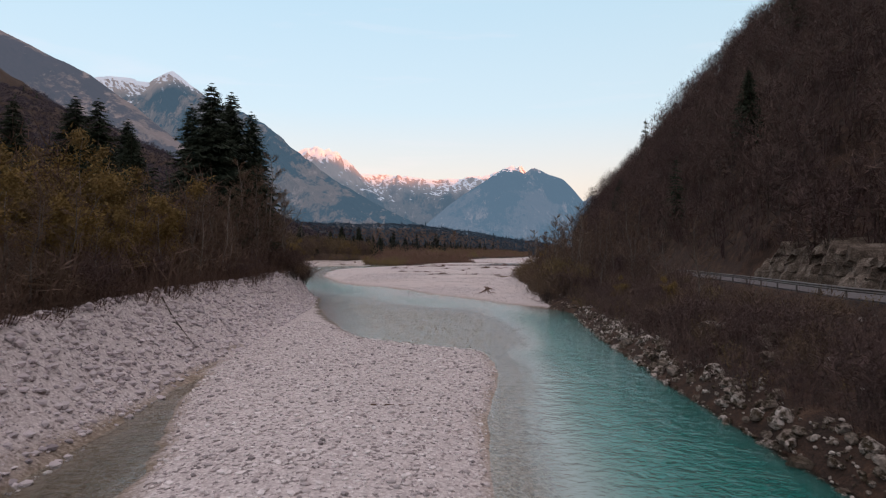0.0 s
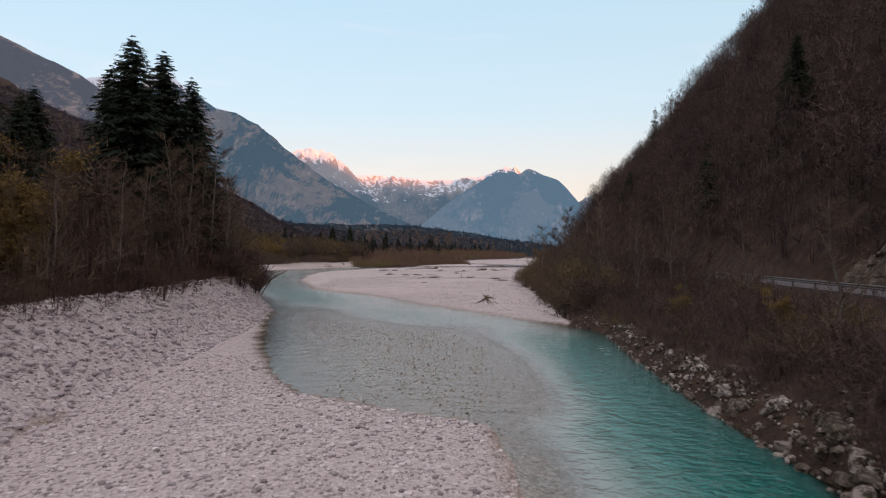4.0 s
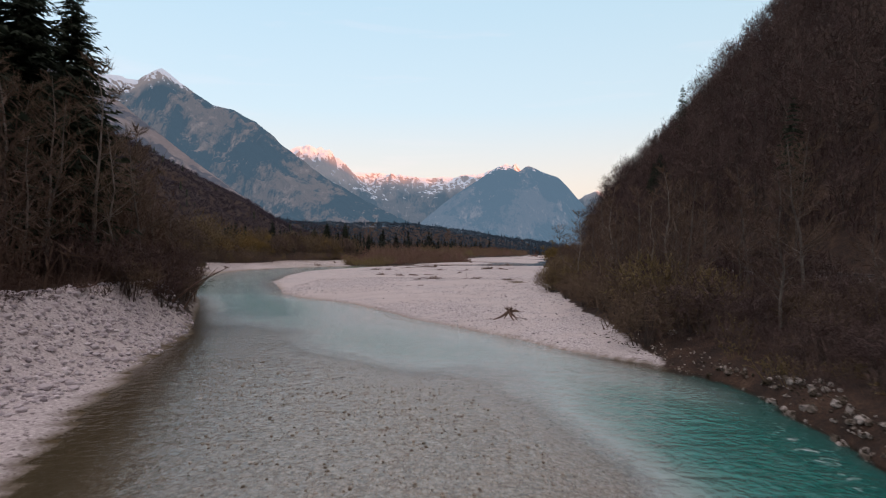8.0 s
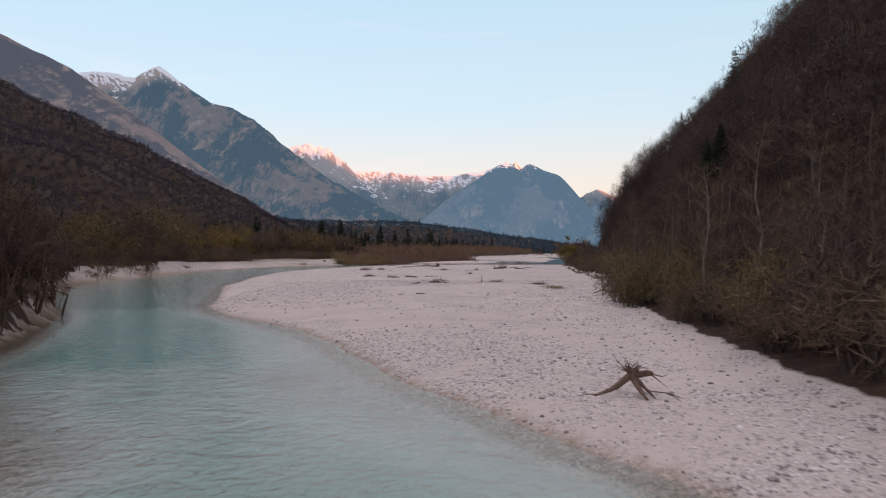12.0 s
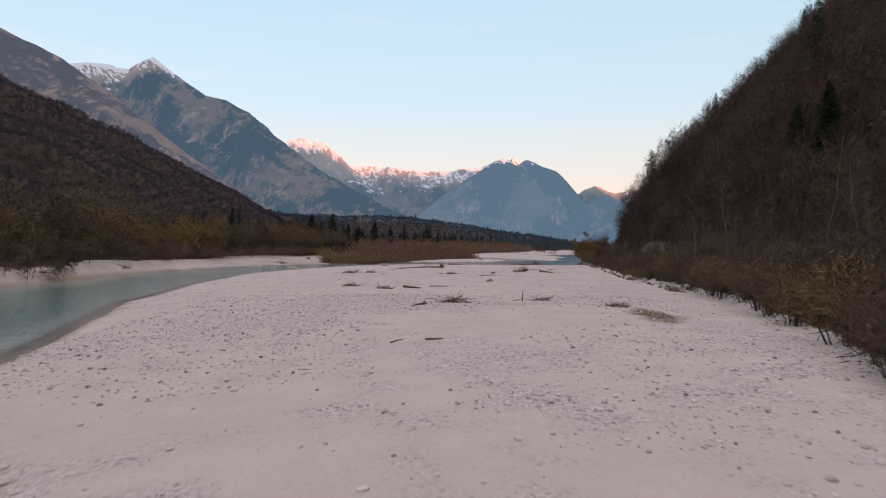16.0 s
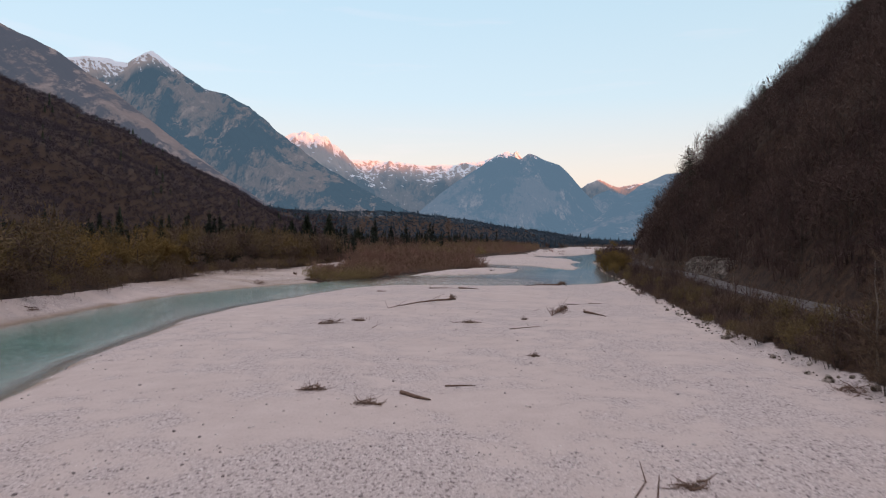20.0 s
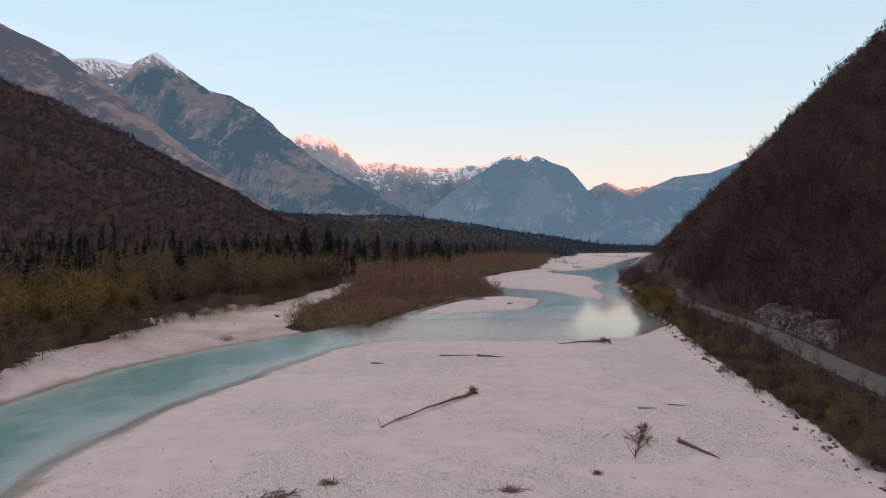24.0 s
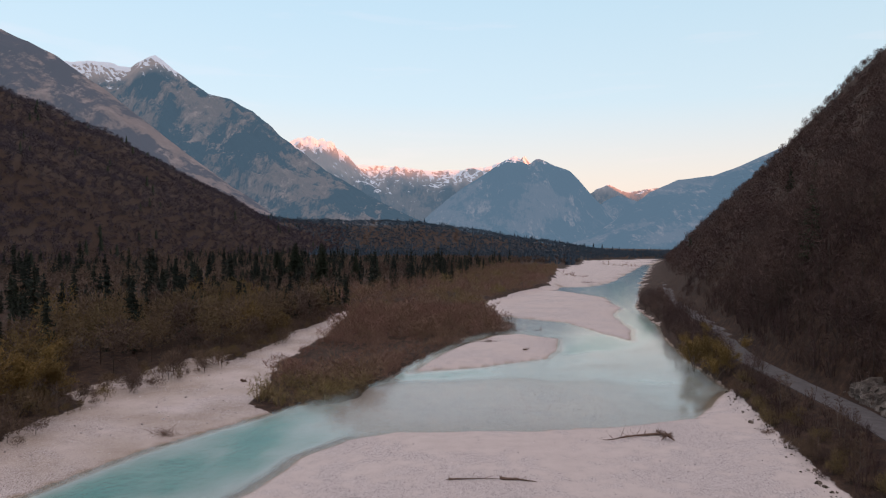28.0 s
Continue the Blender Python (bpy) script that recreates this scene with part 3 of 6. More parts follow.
    zr = np.interp(y, [80, 100], [0.15, 0.75]) + (ROAD_Z - 0.75) * np.clip(f, 0, 1) ** steep + rough * np.clip(f * 4, 0, 1) * np.clip((1 - f) * 4, 0, 1)
    z = np.where((d_right > 0) & (x < outer), np.maximum(z, zr), z)
    z = np.where((x >= outer) & (x <= inner), ROAD_Z - 0.06, z)
    shift = np.interp(y, [20, 26, 76, 84, 284, 290, 322, 330], [0, 3.4, 3.4, 0, 0, 3.4, 3.4, 0])
    d = np.clip(x - inner - shift, 0, None) * np.interp(y, [500, 600], [0.98, 0.955])
    cut = np.interp(y, [-20, 20, 35, 72, 85, 280, 296, 322, 335, 370, 400, 420], [1, 0.5, 0.5, 0.5, 0.5, 0.5, 0.5, 0.5, 0.5, 1.0, 1.0, 0.5])
    face = cut * np.clip(d / 2.2, 0, 1) ** 0.8 + np.clip(d / 3, 0, 1) * np.clip(cut / 5, 0, 1) * value_noise(x, y, 2.5, 33) * 1.3
    slope = np.minimum(d * np.interp(y, [120, 260, 450, 600], [1.24, 1.17, 1.15, 1.02]), 420) * np.interp(y, [1150, 1650], [1, 0])
    zh = ROAD_Z + face + slope * (1 + 0.10 * value_noise(x, y, 90, 35)) + np.clip(d / 10, 0, 1) * 2.0 * value_noise(x, y, 22, 36)
    # the slope swells above the road bend and leans back higher up, shaped to fit the skyline in the camera's view
    zh = zh + np.interp(y, [150, 245, 290, 340], [1.5, 6.5, 6.5, 0]) * np.interp(d, [0, 10, 20, 30, 45, 60, 75, 95], [0, 0.4, 0.8, 1.0, 1.0, 0.8, 0.1, -0.4])
    zh = zh + np.interp(y, [280, 340, 385, 440, 520, 620], [0, 8.5, 9.0, 7.0, 5.0, 0]) * np.interp(d, [0, 8, 20, 30, 45, 60, 80, 100], [0, 0.45, 1.0, 0.8, 0.38, 0.22, 0.0, -0.2])
    z = np.where(x > inner, np.where(y > 1650, ROAD_Z, zh), z)
    # the valley floor climbs far off
    z += np.clip(y - 1500, 0, None) * 0.012 * np.clip(np.maximum(d_left, d_right) / 40, 0, 1)
    z += 78 * np.exp(-((y - 2050) / 260) ** 2) * np.clip((420 - x) / 500, 0, 1) * (1 + 0.25 * value_noise(x, y, 180, 44)) * np.clip(d_left / 60, 0, 1)
    # zones
    ragged = 4.0 * value_noise(x, y, 17, 63) * np.interp(y, [180, 215], [0, 1])
    spit = inside([(-40, 333), (-34, 327), (-20, 341), (-11, 377), (7, 425), (24, 450), (15, 500), (-44, 495), (-42, 409), (-45, 371)], x, y)
    veg = np.clip((lt - x + wob + ragged + np.interp(y, [90, 98, 108, 180, 190], [0, 1.5, 3.0, 3.0, 0])) / 1.5, 0, 1) * (d_left > 0.2)
    veg = np.maximum(veg, np.clip(spit / 2 - 0.3 + 1.1 * value_noise(x, y, 8, 64), 0, 1) * 0.95)
    veg = np.maximum(veg, np.clip((x - re - np.interp(y, [80, 95, 340, 352], [-2.0, 0.3, 0.3, -1.2])) / 1.6, 0, 1))
    clear = np.maximum(inside([(-74, 335), (-60, 318), (-50, 345), (-55, 385), (-66, 372)], x, y), 0)
    veg = veg * (1 - np.clip(clear / 3, 0, 1) * 0.8)
    wet = np.clip(1 - (land - 0.05) / 0.35, 0, 1) * (1 - 0.65 * np.clip(np.exp(-(((x - 5) / 32) ** 4 + ((y - 340) / 22) ** 4)), 0, 1))
    wet = wet * (1 - 0.12 * np.exp(-(((x - 2) / 10) ** 4 + ((y - 62) / 50) ** 4)))
    # left beach darker in noisy patches, mixed towards the bed colour
    wet = np.maximum(wet, (d_left > 0) * np.interp(y, [275, 300, 440, 470], [0, 1, 1, 0]) * np.clip(0.38 + 0.55 * value_noise(x, y, 7, 66), 0, 0.8))
    scar = (rise > 25) * np.clip((value_noise(x, y, 45, 95) - 0.62) * 5, 0, 0.7)
    rock = np.clip(cut / 4 - 0.4, 0, 1) * (d > 0) * (d < 1.5) + scar
    wet = np.maximum(wet, np.clip(1.6 * pool - 0.2, 0, 1) + 0.5 * hollow)
    # algae, and the dark reflection of trees and hillside painted along both margins
    algae_shade = 0.6 * pool + 0.4 * hollow + 1.3 * np.exp(-((x - SHADE_LINE(y) + 1) / 4.6) ** 2) * np.interp(y, [38, 50, 170, 190], [0, 1, 1, 0]) + 0.75 * np.exp(-(((x + 9.5) / 2.6) ** 2 + ((y - 12) / 20) ** 2)) + 1.1 * np.exp(-((x - re + 0.6) / 2.6) ** 2) * (y < 90)
    return z, veg, wet, rock, land, np.clip(algae_shade, 0, 1)


def spaced(stops):
    """Grid lines: (from, to, step) runs, one after the other."""
    out = [np.arange(a, b, s) for a, b, s in stops]
    return np.unique(np.round(np.concatenate(out), 3))


GX = spaced([(-4200, -1000, 200), (-1000, -300, 25), (-300, -80, 8), (-80, -26, 1.6), (-26, 32, 0.6), (32, 74, 1.2), (74, 130, 4), (130, 320, 12), (320, 900, 40), (900, 4201, 150)])
GY = spaced([(-1200, -120, 90), (-120, 0, 6), (0, 12, 1.5), (12, 150, 0.7), (150, 360, 1.1), (360, 480, 2.5), (480, 700, 6), (700, 1700, 25), (1700, 4901, 200)])
XX, YY = np.meshgrid(GX, GY)
ZZ, VEG, WET, ROCKY, LAND, ALGAE_SHADE = lay(XX, YY)
NX, NY = len(GX), len(GY)
QUADS = (np.arange(NY - 1)[:, None] * NX + np.arange(NX - 1)[None, :]).ravel()
QUADS = np.stack([QUADS, QUADS + 1, QUADS + NX + 1, QUADS + NX], 1)
ground = place_mesh("ground", sheet("ground", np.stack([XX, YY, ZZ], -1).reshape(-1, 3), QUADS, [GROUND], {"veg": VEG.ravel(), "wet": WET.ravel(), "rock": ROCKY.ravel(), "algae_shade": ALGAE_SHADE.ravel()}, smooth=True))
tagged(ground, "pale gravel river bed with wooded banks and slopes", "ground", kind="structure")

# the river: one level sheet over the bed
keep = (LAND < 1.2).ravel()[QUADS].any(1) & (YY.ravel()[QUADS[:, 0]] < 2600) & (np.abs(XX.ravel()[QUADS[:, 0]]) < 900)
DEPTH = np.clip(-ZZ / 1.25, 0, 1).ravel()
RIPPLE = (0.45 + 0.55 * np.exp(-((XX - DEEP(YY)) / 9.0) ** 2) * (YY < 140) + 0.25 * np.clip(1 - np.abs(YY - 90) / 70, 0, 1)).ravel() * np.interp(YY.ravel(), [300, 360], [1, 0.35])
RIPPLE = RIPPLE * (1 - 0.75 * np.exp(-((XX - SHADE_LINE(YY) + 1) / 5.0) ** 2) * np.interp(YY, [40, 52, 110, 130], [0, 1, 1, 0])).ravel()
RIPPLE = RIPPLE * (1 - 0.6 * np.exp(-((XX - RIGHT_EDGE(YY) + 0.8) / 2.4) ** 2) * (YY < 84)).ravel()
RIPPLE = RIPPLE * (1 - 0.88 * np.exp(-((XX - 36 - 0.25 * (YY - 343)) / 13) ** 4 - ((YY - 378) / 62) ** 4)).ravel()
FOAM = np.exp(-((XX - RIGHT_EDGE(YY) + 1.8) / 1.5) ** 2 - ((YY - 66) / 11) ** 2).ravel() + 0.85 * np.exp(-((XX + 26) / 4) ** 2 - ((YY - 143) / 8) ** 2).ravel() + 0.8 * np.exp(-((XX - 80) / 6) ** 2 - ((YY - 540) / 15) ** 2).ravel()
# 0 beside the steep right bank: hillside reflection painted dark into the water
BANK_SHADE = np.clip(1 - 1.1 * np.exp(-((XX - RIGHT_EDGE(YY)) / 2.4) ** 2) * np.interp(YY, [80, 90], [1, 0]), 0, 1).ravel()
used, index = np.unique(QUADS[keep], return_inverse=True)
flat = np.stack([XX.ravel()[used], YY.ravel()[used], np.zeros(len(used))], 1)
river = place_mesh("river_water", sheet("river_water", flat, index.reshape(-1, 4), [WATER], {"depth": DEPTH[used], "ripple": RIPPLE[used], "foam": np.clip(FOAM, 0, 1)[used], "bank_shade": BANK_SHADE[used]}, smooth=True))
tagged(river, "clear turquoise mountain river over pale gravel", "river", kind="structure")


def height_at(x, y):
    return lay(np.atleast_1d(x), np.atleast_1d(y))[0]


# ---- mountains ----
def mountain(name, crest, run, mat, label, seed, relief=0.16, rows=60, step=16.0, kind="structure"):
    """A range under a crest line: spurs and gullies towards the valley, a plain slope behind."""
    c = np.array(crest, float)
    seg = np.r_[0, np.cumsum(np.hypot(*np.diff(c[:, :2], axis=0).T))]
    s = np.linspace(0, seg[-1], int(seg[-1] / step) + 2)
    cx, cy, cz = (np.interp(s, seg, c[:, k]) for k in range(3))
    cz = cz + relief * 0.11 * np.clip(cz, 0, 900) * value_noise(s, 0 * s, 75, seed, 6, 0.62)
    way = np.array([-cx.mean() * 0.35, -1000.0]); way /= np.hypot(*way)
    v = np.r_[-np.linspace(1, 0.1, 6), np.linspace(0, 1, rows)]
    V, S = np.meshgrid(v, s, indexing="ij")
    X, Y = cx + way[0] * V * run, cy + way[1] * V * run
    fall = np.where(V >= 0, (1 - V) ** 1.25, 1 + V * 1.0)
    ridged = 1 - 2 * np.abs(value_noise(S, V * run * 0.55, 260, seed + 1, 5, 0.55))
    Z = cz * fall + relief * cz * ridged * np.clip(V * 9, 0, 1) * np.clip((1 - V) * 2.5, 0, 1) * 0.8 + relief * 0.22 * cz * value_noise(S, V * run, 60, seed + 7, 5, 0.6) * np.clip(V * 25, 0, 1) * np.clip((1 - V) * 2.5, 0, 1)
    Z = Z - 12 * (V > 0.98) - 20 * (V < -0.98)
    P = np.stack([X, Y, Z], -1).reshape(-1, 3)
    n, k = len(v), len(s)
    q = (np.arange(n - 1)[:, None] * k + np.arange(k - 1)[None, :]).ravel()
    q = np.stack([q, q + k, q + k + 1, q + 1], 1)
    ob = place_mesh(name, sheet(name, P, q, [mat], smooth=False))
    return tagged(ob, label, "mountain", kind=kind)

# blue haze that each mountain emits, standing in for the air
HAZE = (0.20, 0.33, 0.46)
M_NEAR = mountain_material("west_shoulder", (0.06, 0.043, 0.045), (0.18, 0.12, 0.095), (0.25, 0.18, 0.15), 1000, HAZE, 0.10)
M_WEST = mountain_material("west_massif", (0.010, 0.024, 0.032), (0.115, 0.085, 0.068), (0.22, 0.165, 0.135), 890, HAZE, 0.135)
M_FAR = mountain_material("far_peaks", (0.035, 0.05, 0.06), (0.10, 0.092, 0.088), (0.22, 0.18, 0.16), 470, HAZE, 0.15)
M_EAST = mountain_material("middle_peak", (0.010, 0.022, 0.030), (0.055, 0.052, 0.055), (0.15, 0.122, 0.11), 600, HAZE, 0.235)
M_BACK = two_tone("plain_ridge", (0.05, 0.045, 0.04), (0.12, 0.10, 0.08), 0.01)
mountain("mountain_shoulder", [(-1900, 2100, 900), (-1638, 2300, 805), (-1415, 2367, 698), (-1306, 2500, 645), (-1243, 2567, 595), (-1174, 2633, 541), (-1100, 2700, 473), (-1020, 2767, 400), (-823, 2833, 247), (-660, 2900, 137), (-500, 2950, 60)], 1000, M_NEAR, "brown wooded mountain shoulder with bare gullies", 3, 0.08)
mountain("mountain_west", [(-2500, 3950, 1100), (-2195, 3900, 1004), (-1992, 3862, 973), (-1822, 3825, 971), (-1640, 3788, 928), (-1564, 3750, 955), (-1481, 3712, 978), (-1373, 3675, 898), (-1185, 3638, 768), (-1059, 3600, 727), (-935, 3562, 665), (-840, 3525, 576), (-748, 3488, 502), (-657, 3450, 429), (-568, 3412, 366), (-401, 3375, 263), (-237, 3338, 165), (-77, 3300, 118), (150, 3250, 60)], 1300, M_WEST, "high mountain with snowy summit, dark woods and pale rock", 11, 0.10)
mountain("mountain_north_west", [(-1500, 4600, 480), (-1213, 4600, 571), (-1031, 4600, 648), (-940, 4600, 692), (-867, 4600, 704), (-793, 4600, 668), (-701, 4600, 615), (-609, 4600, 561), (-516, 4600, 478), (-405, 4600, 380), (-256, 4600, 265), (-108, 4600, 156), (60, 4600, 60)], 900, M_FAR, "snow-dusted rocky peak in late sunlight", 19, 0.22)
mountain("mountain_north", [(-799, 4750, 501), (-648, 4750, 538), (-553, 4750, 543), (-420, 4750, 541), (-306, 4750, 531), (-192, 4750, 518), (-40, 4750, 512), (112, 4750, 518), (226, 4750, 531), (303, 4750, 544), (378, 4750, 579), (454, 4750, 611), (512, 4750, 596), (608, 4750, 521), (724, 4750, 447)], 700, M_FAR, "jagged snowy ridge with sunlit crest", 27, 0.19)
mountain("mountain_middle", [(-238, 4300, 90), (-118, 4300, 170), (1, 4300, 275), (103, 4300, 362), (239, 4300, 450), (324, 4300, 513), (375, 4300, 546), (445, 4300, 525), (497, 4300, 505), (548, 4300, 544), (617, 4300, 517), (738, 4300, 474), (791, 4300, 423), (896, 4300, 304), (1001, 4300, 209), (1140, 4300, 142), (1300, 4300, 60)], 900, M_EAST, "twin-topped wooded mountain in shade, blue with added haze", 35, 0.11)
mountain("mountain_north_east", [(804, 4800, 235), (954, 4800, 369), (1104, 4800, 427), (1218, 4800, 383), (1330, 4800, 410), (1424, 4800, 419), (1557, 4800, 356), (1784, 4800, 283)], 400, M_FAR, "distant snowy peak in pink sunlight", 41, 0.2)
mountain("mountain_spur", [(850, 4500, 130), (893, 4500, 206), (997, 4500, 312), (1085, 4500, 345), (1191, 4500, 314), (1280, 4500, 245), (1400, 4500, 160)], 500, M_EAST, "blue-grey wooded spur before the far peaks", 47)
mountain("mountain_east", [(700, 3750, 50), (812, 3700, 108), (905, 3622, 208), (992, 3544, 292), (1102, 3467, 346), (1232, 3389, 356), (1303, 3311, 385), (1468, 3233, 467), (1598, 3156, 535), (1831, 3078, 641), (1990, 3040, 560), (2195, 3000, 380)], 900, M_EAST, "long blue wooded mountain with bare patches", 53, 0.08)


def shade_ridge():
    """An unseen ridge added behind, to block the last sun from all but the far tops."""
    along, away = Vector((0.866, 0.5, 0)), SUN_FROM * 8000
    # crest heights chosen by which far peaks should catch the sun
    tops = [(-6000, 1600), (1150, 1550), (1400, 1173), (1600, 1143), (1850, 1022), (2400, 1014), (2800, 1034), (3130, 1068), (3230, 820), (4500, 855)]
    p = np.linspace(-6000, 4500, 120)
    h = np.interp(p, [a for a, _ in tops], [b for _, b in tops])
    rows = []
    for off, k in ((900, 0.0), (300, 0.62), (0, 1.0), (-600, 0.4), (-1200, 0.0)):
        q = away - SUN_FROM * off
        rows.append(np.stack([q.x + along.x * p, q.y + along.y * p, h * k - (10 if k == 0 else 0)], -1))
    P = np.concatenate(rows)
    k = len(p)
    q = (np.arange(4)[:, None] * k + np.arange(k - 1)[None, :]).ravel()
    ob = place_mesh("mountain_behind", sheet("mountain_behind", P, np.stack([q, q + 1, q + k + 1, q + k], 1), [M_BACK], smooth=True))
    tagged(ob, "unseen ridge added to keep the valley in shade", "mountain", kind="structure")


shade_ridge()

# ---- plants: shapes that are built once ----
def tube(path, radii, sides):
    """A tapered round stem through the given places: places and triangles."""
    path, V, F = np.asarray(path, float), [], []
    for i, (p, r) in enumerate(zip(path, radii)):
        d = path[min(i + 1, len(path) - 1)] - path[max(i - 1, 0)]
        d = d / (np.linalg.norm(d) + 1e-9)
        a = np.cross(d, (0.31, 0.95, 0.1)); a /= np.linalg.norm(a) + 1e-9
        b = np.cross(d, a)
        for k in range(sides):
            t = 2 * math.pi * k / sides
            V.append(p + r * (math.cos(t) * a + math.sin(t) * b))
        if i:
            for k in range(sides):
                j, m = (i - 1) * sides, i * sides
                F += [(j + k, j + (k + 1) % sides, m + (k + 1) % sides), (j + k, m + (k + 1) % sides, m + k)]
    return np.array(V), np.array(F)


def slivers(base, tip, width):
    """One thin pointed blade for each base and tip."""
    base, tip = np.asarray(base), np.asarray(tip)
    d = tip - base
    side = np.cross(d, RNG.normal(size=d.shape))
    side /= np.linalg.norm(side, axis=1, keepdims=True) + 1e-9
    w = np.broadcast_to(np.asarray(width, float), (len(base),))[:, None] / 2
    V = np.stack([base - side * w, base + side * w, tip], 1).reshape(-1, 3)
    return V, np.arange(len(V)).reshape(-1, 3)


def merge(pieces):
    V, F, n = [], [], 0
    for v, f in pieces:
        V.append(v); F.append(f + n); n += len(v)
    return np.concatenate(V), np.concatenate(F)


def bare_tree(height, spread, limbs, twigs, width, sides=5, seed=0, low=0.25, stems=1, leaves=0, leaf=0.12):
    """A leafless tree: wood (trunk and limbs) and crown (twigs, or the last leaves)."""
    r = np.random.default_rng(seed)
    wood, tb, tt = [], [], []
    for st in range(stems):
        lean = r.normal(size=2) * (0.05 if stems == 1 else 0.22)
        zs = np.linspace(0, height * (1 if st == 0 else r.uniform(0.7, 0.95)), 6)
        path = np.stack([lean[0] * zs + r.normal(size=6) * 0.012 * height, lean[1] * zs + r.normal(size=6) * 0.012 * height, zs], 1)
        path[0] = (r.normal() * 0.1 * (stems > 1), r.normal() * 0.1 * (stems > 1), -0.3)
        rad = height * 0.011 / stems ** 0.4 * np.linspace(1, 0.12, 6)
        wood.append(tube(path, rad, sides))
        for i in range(limbs // stems):
            u = r.uniform(low, 0.97)
            p0 = np.array([np.interp(u * zs[-1], zs, path[:, k]) for k in range(3)])
            a, reach = r.uniform(0, 2 * math.pi), spread * (1.05 - u) ** 0.6 * r.uniform(0.6, 1.1)
            up = r.uniform(0.5, 1.1) * reach
            mid = p0 + np.array([math.cos(a) * reach * 0.5, math.sin(a) * reach * 0.5, up * 0.42])
            end = p0 + np.array([math.cos(a) * reach, math.sin(a) * reach, up]) + r.normal(size=3) * 0.15 * reach
            wood.append(tube([p0, mid, end], height * 0.011 * np.array([0.42, 0.25, 0.06]) * (1.1 - u), 3))
            n = max(1, twigs // limbs)
            f = r.uniform(0.15, 1.0, n)[:, None]
            b = np.where(f < 0.5, p0 + (mid - p0) * f * 2, mid + (end - mid) * (f - 0.5) * 2)
            d = (end - p0) / (np.linalg.norm(end - p0) + 1e-9)
            out = d * 0.6 + r.normal(size=(n, 3)) * 0.75 + (0, 0, 0.35)
            tb.append(b); tt.append(b + out * reach * 0.33 * r.uniform(0.5, 1.2, (n, 1)))
    tb, tt = np.concatenate(tb), np.concatenate(tt)
    crown = [slivers(tb, tt, width)]
    if leaves:
        k = r.integers(0, len(tb), leaves)
        p = tb[k] + (tt[k] - tb[k]) * r.uniform(0.2, 1.1, (leaves, 1)) + r.normal(size=(leaves, 3)) * 0.25
        crown.append(slivers(p, p + r.normal(size=(leaves, 3)) * leaf, leaf * 0.9))
    return merge(wood), merge(crown)


def spruce(height, radius, whorls, boughs, fronds, width, seed=0, bare=0.06):
    """A conifer: a straight trunk and tiers of drooping, ragged boughs."""
    r = np.random.default_rng(seed)
    wood = tube([(0, 0, -0.3), (0.02 * height * r.normal() * 0.3, 0, height * 0.5), (0, 0, height)], [height * 0.012, height * 0.008, 0.01], 6)
    B, T, W = [], [], []
    for i in range(whorls):
        u = bare + (1 - bare) * (i + r.uniform(0, 0.8)) / whorls
        reach0 = radius * (1 - u) ** 0.6 * (0.6 + 0.4 * min(1, u * 5)) + 0.12
        for a in r.uniform(0, 2 * math.pi, boughs):
            reach = reach0 * r.uniform(0.55, 1.2)
            p0 = np.array((0, 0, u * height))
            out = np.array((math.cos(a), math.sin(a), 0))
            drop = reach * r.uniform(0.05, 0.45)
            f = (np.arange(fronds) + r.uniform(0, 1, fronds)) / fronds
            b = p0 + out * (f * reach)[:, None] + np.array((0, 0, 1.0)) * (-drop * f ** 1.5 + 0.12 * reach * f ** 4)[:, None]
            side = np.cross(out, (0, 0, 1)) * r.choice([-1, 1], fronds)[:, None]
            l = reach * 0.36 * (1.1 - f * 0.6)
            t = b + (out * 0.75 + side * r.uniform(0.2, 1.0, (fronds, 1)) + np.array((0, 0, -1.0)) * r.uniform(0.1, 0.7, (fronds, 1))) * l[:, None]
            B += [b, p0[None]]; T += [t, (p0 + out * reach - (0, 0, drop))[None]]
            W += [np.maximum(width, l * (0.6 if fronds < 6 else 0.34)), [width]]
    return wood, slivers(np.concatenate(B), np.concatenate(T), np.concatenate(W))


def shrub(height, spread, stems, twigs, width, seed=0, leaves=0, leaf=0.1):
    """A thicket of thin stems from one stool, with fine twigs."""
    r = np.random.default_rng(seed)
    B, T, W = [], [], []
    for i in range(stems):
        a, h = r.uniform(0, 2 * math.pi), height * r.uniform(0.55, 1.05)
        k = spread * r.uniform(0.1, 1.0)
        p0 = np.array((math.cos(a) * k * 0.45, math.sin(a) * k * 0.45, -0.1))
        p1 = np.array((math.cos(a) * k, math.sin(a) * k, h))
        B.append(p0[None]); T.append(p1[None]); W.append([width * 1.6])
        n = twigs // stems
        f = r.uniform(0.2, 1.0, (n, 1))
        b = p0 + (p1 - p0) * f
        B.append(b); T.append(b + (r.normal(size=(n, 3)) * 0.16 + (0, 0, 0.16)) * height * r.uniform(0.5, 1.3, (n, 1))); W.append(np.full(n, width))
    B, T = np.concatenate(B), np.concatenate(T)
    out = [slivers(B, T, np.concatenate(W))]
    if leaves:
        k = r.integers(0, len(B), leaves)
        p = B[k] + (T[k] - B[k]) * r.uniform(0.3, 1.05, (leaves, 1))
        out.append(slivers(p, p + r.normal(size=(leaves, 3)) * leaf, leaf * 0.9))
    return merge(out)


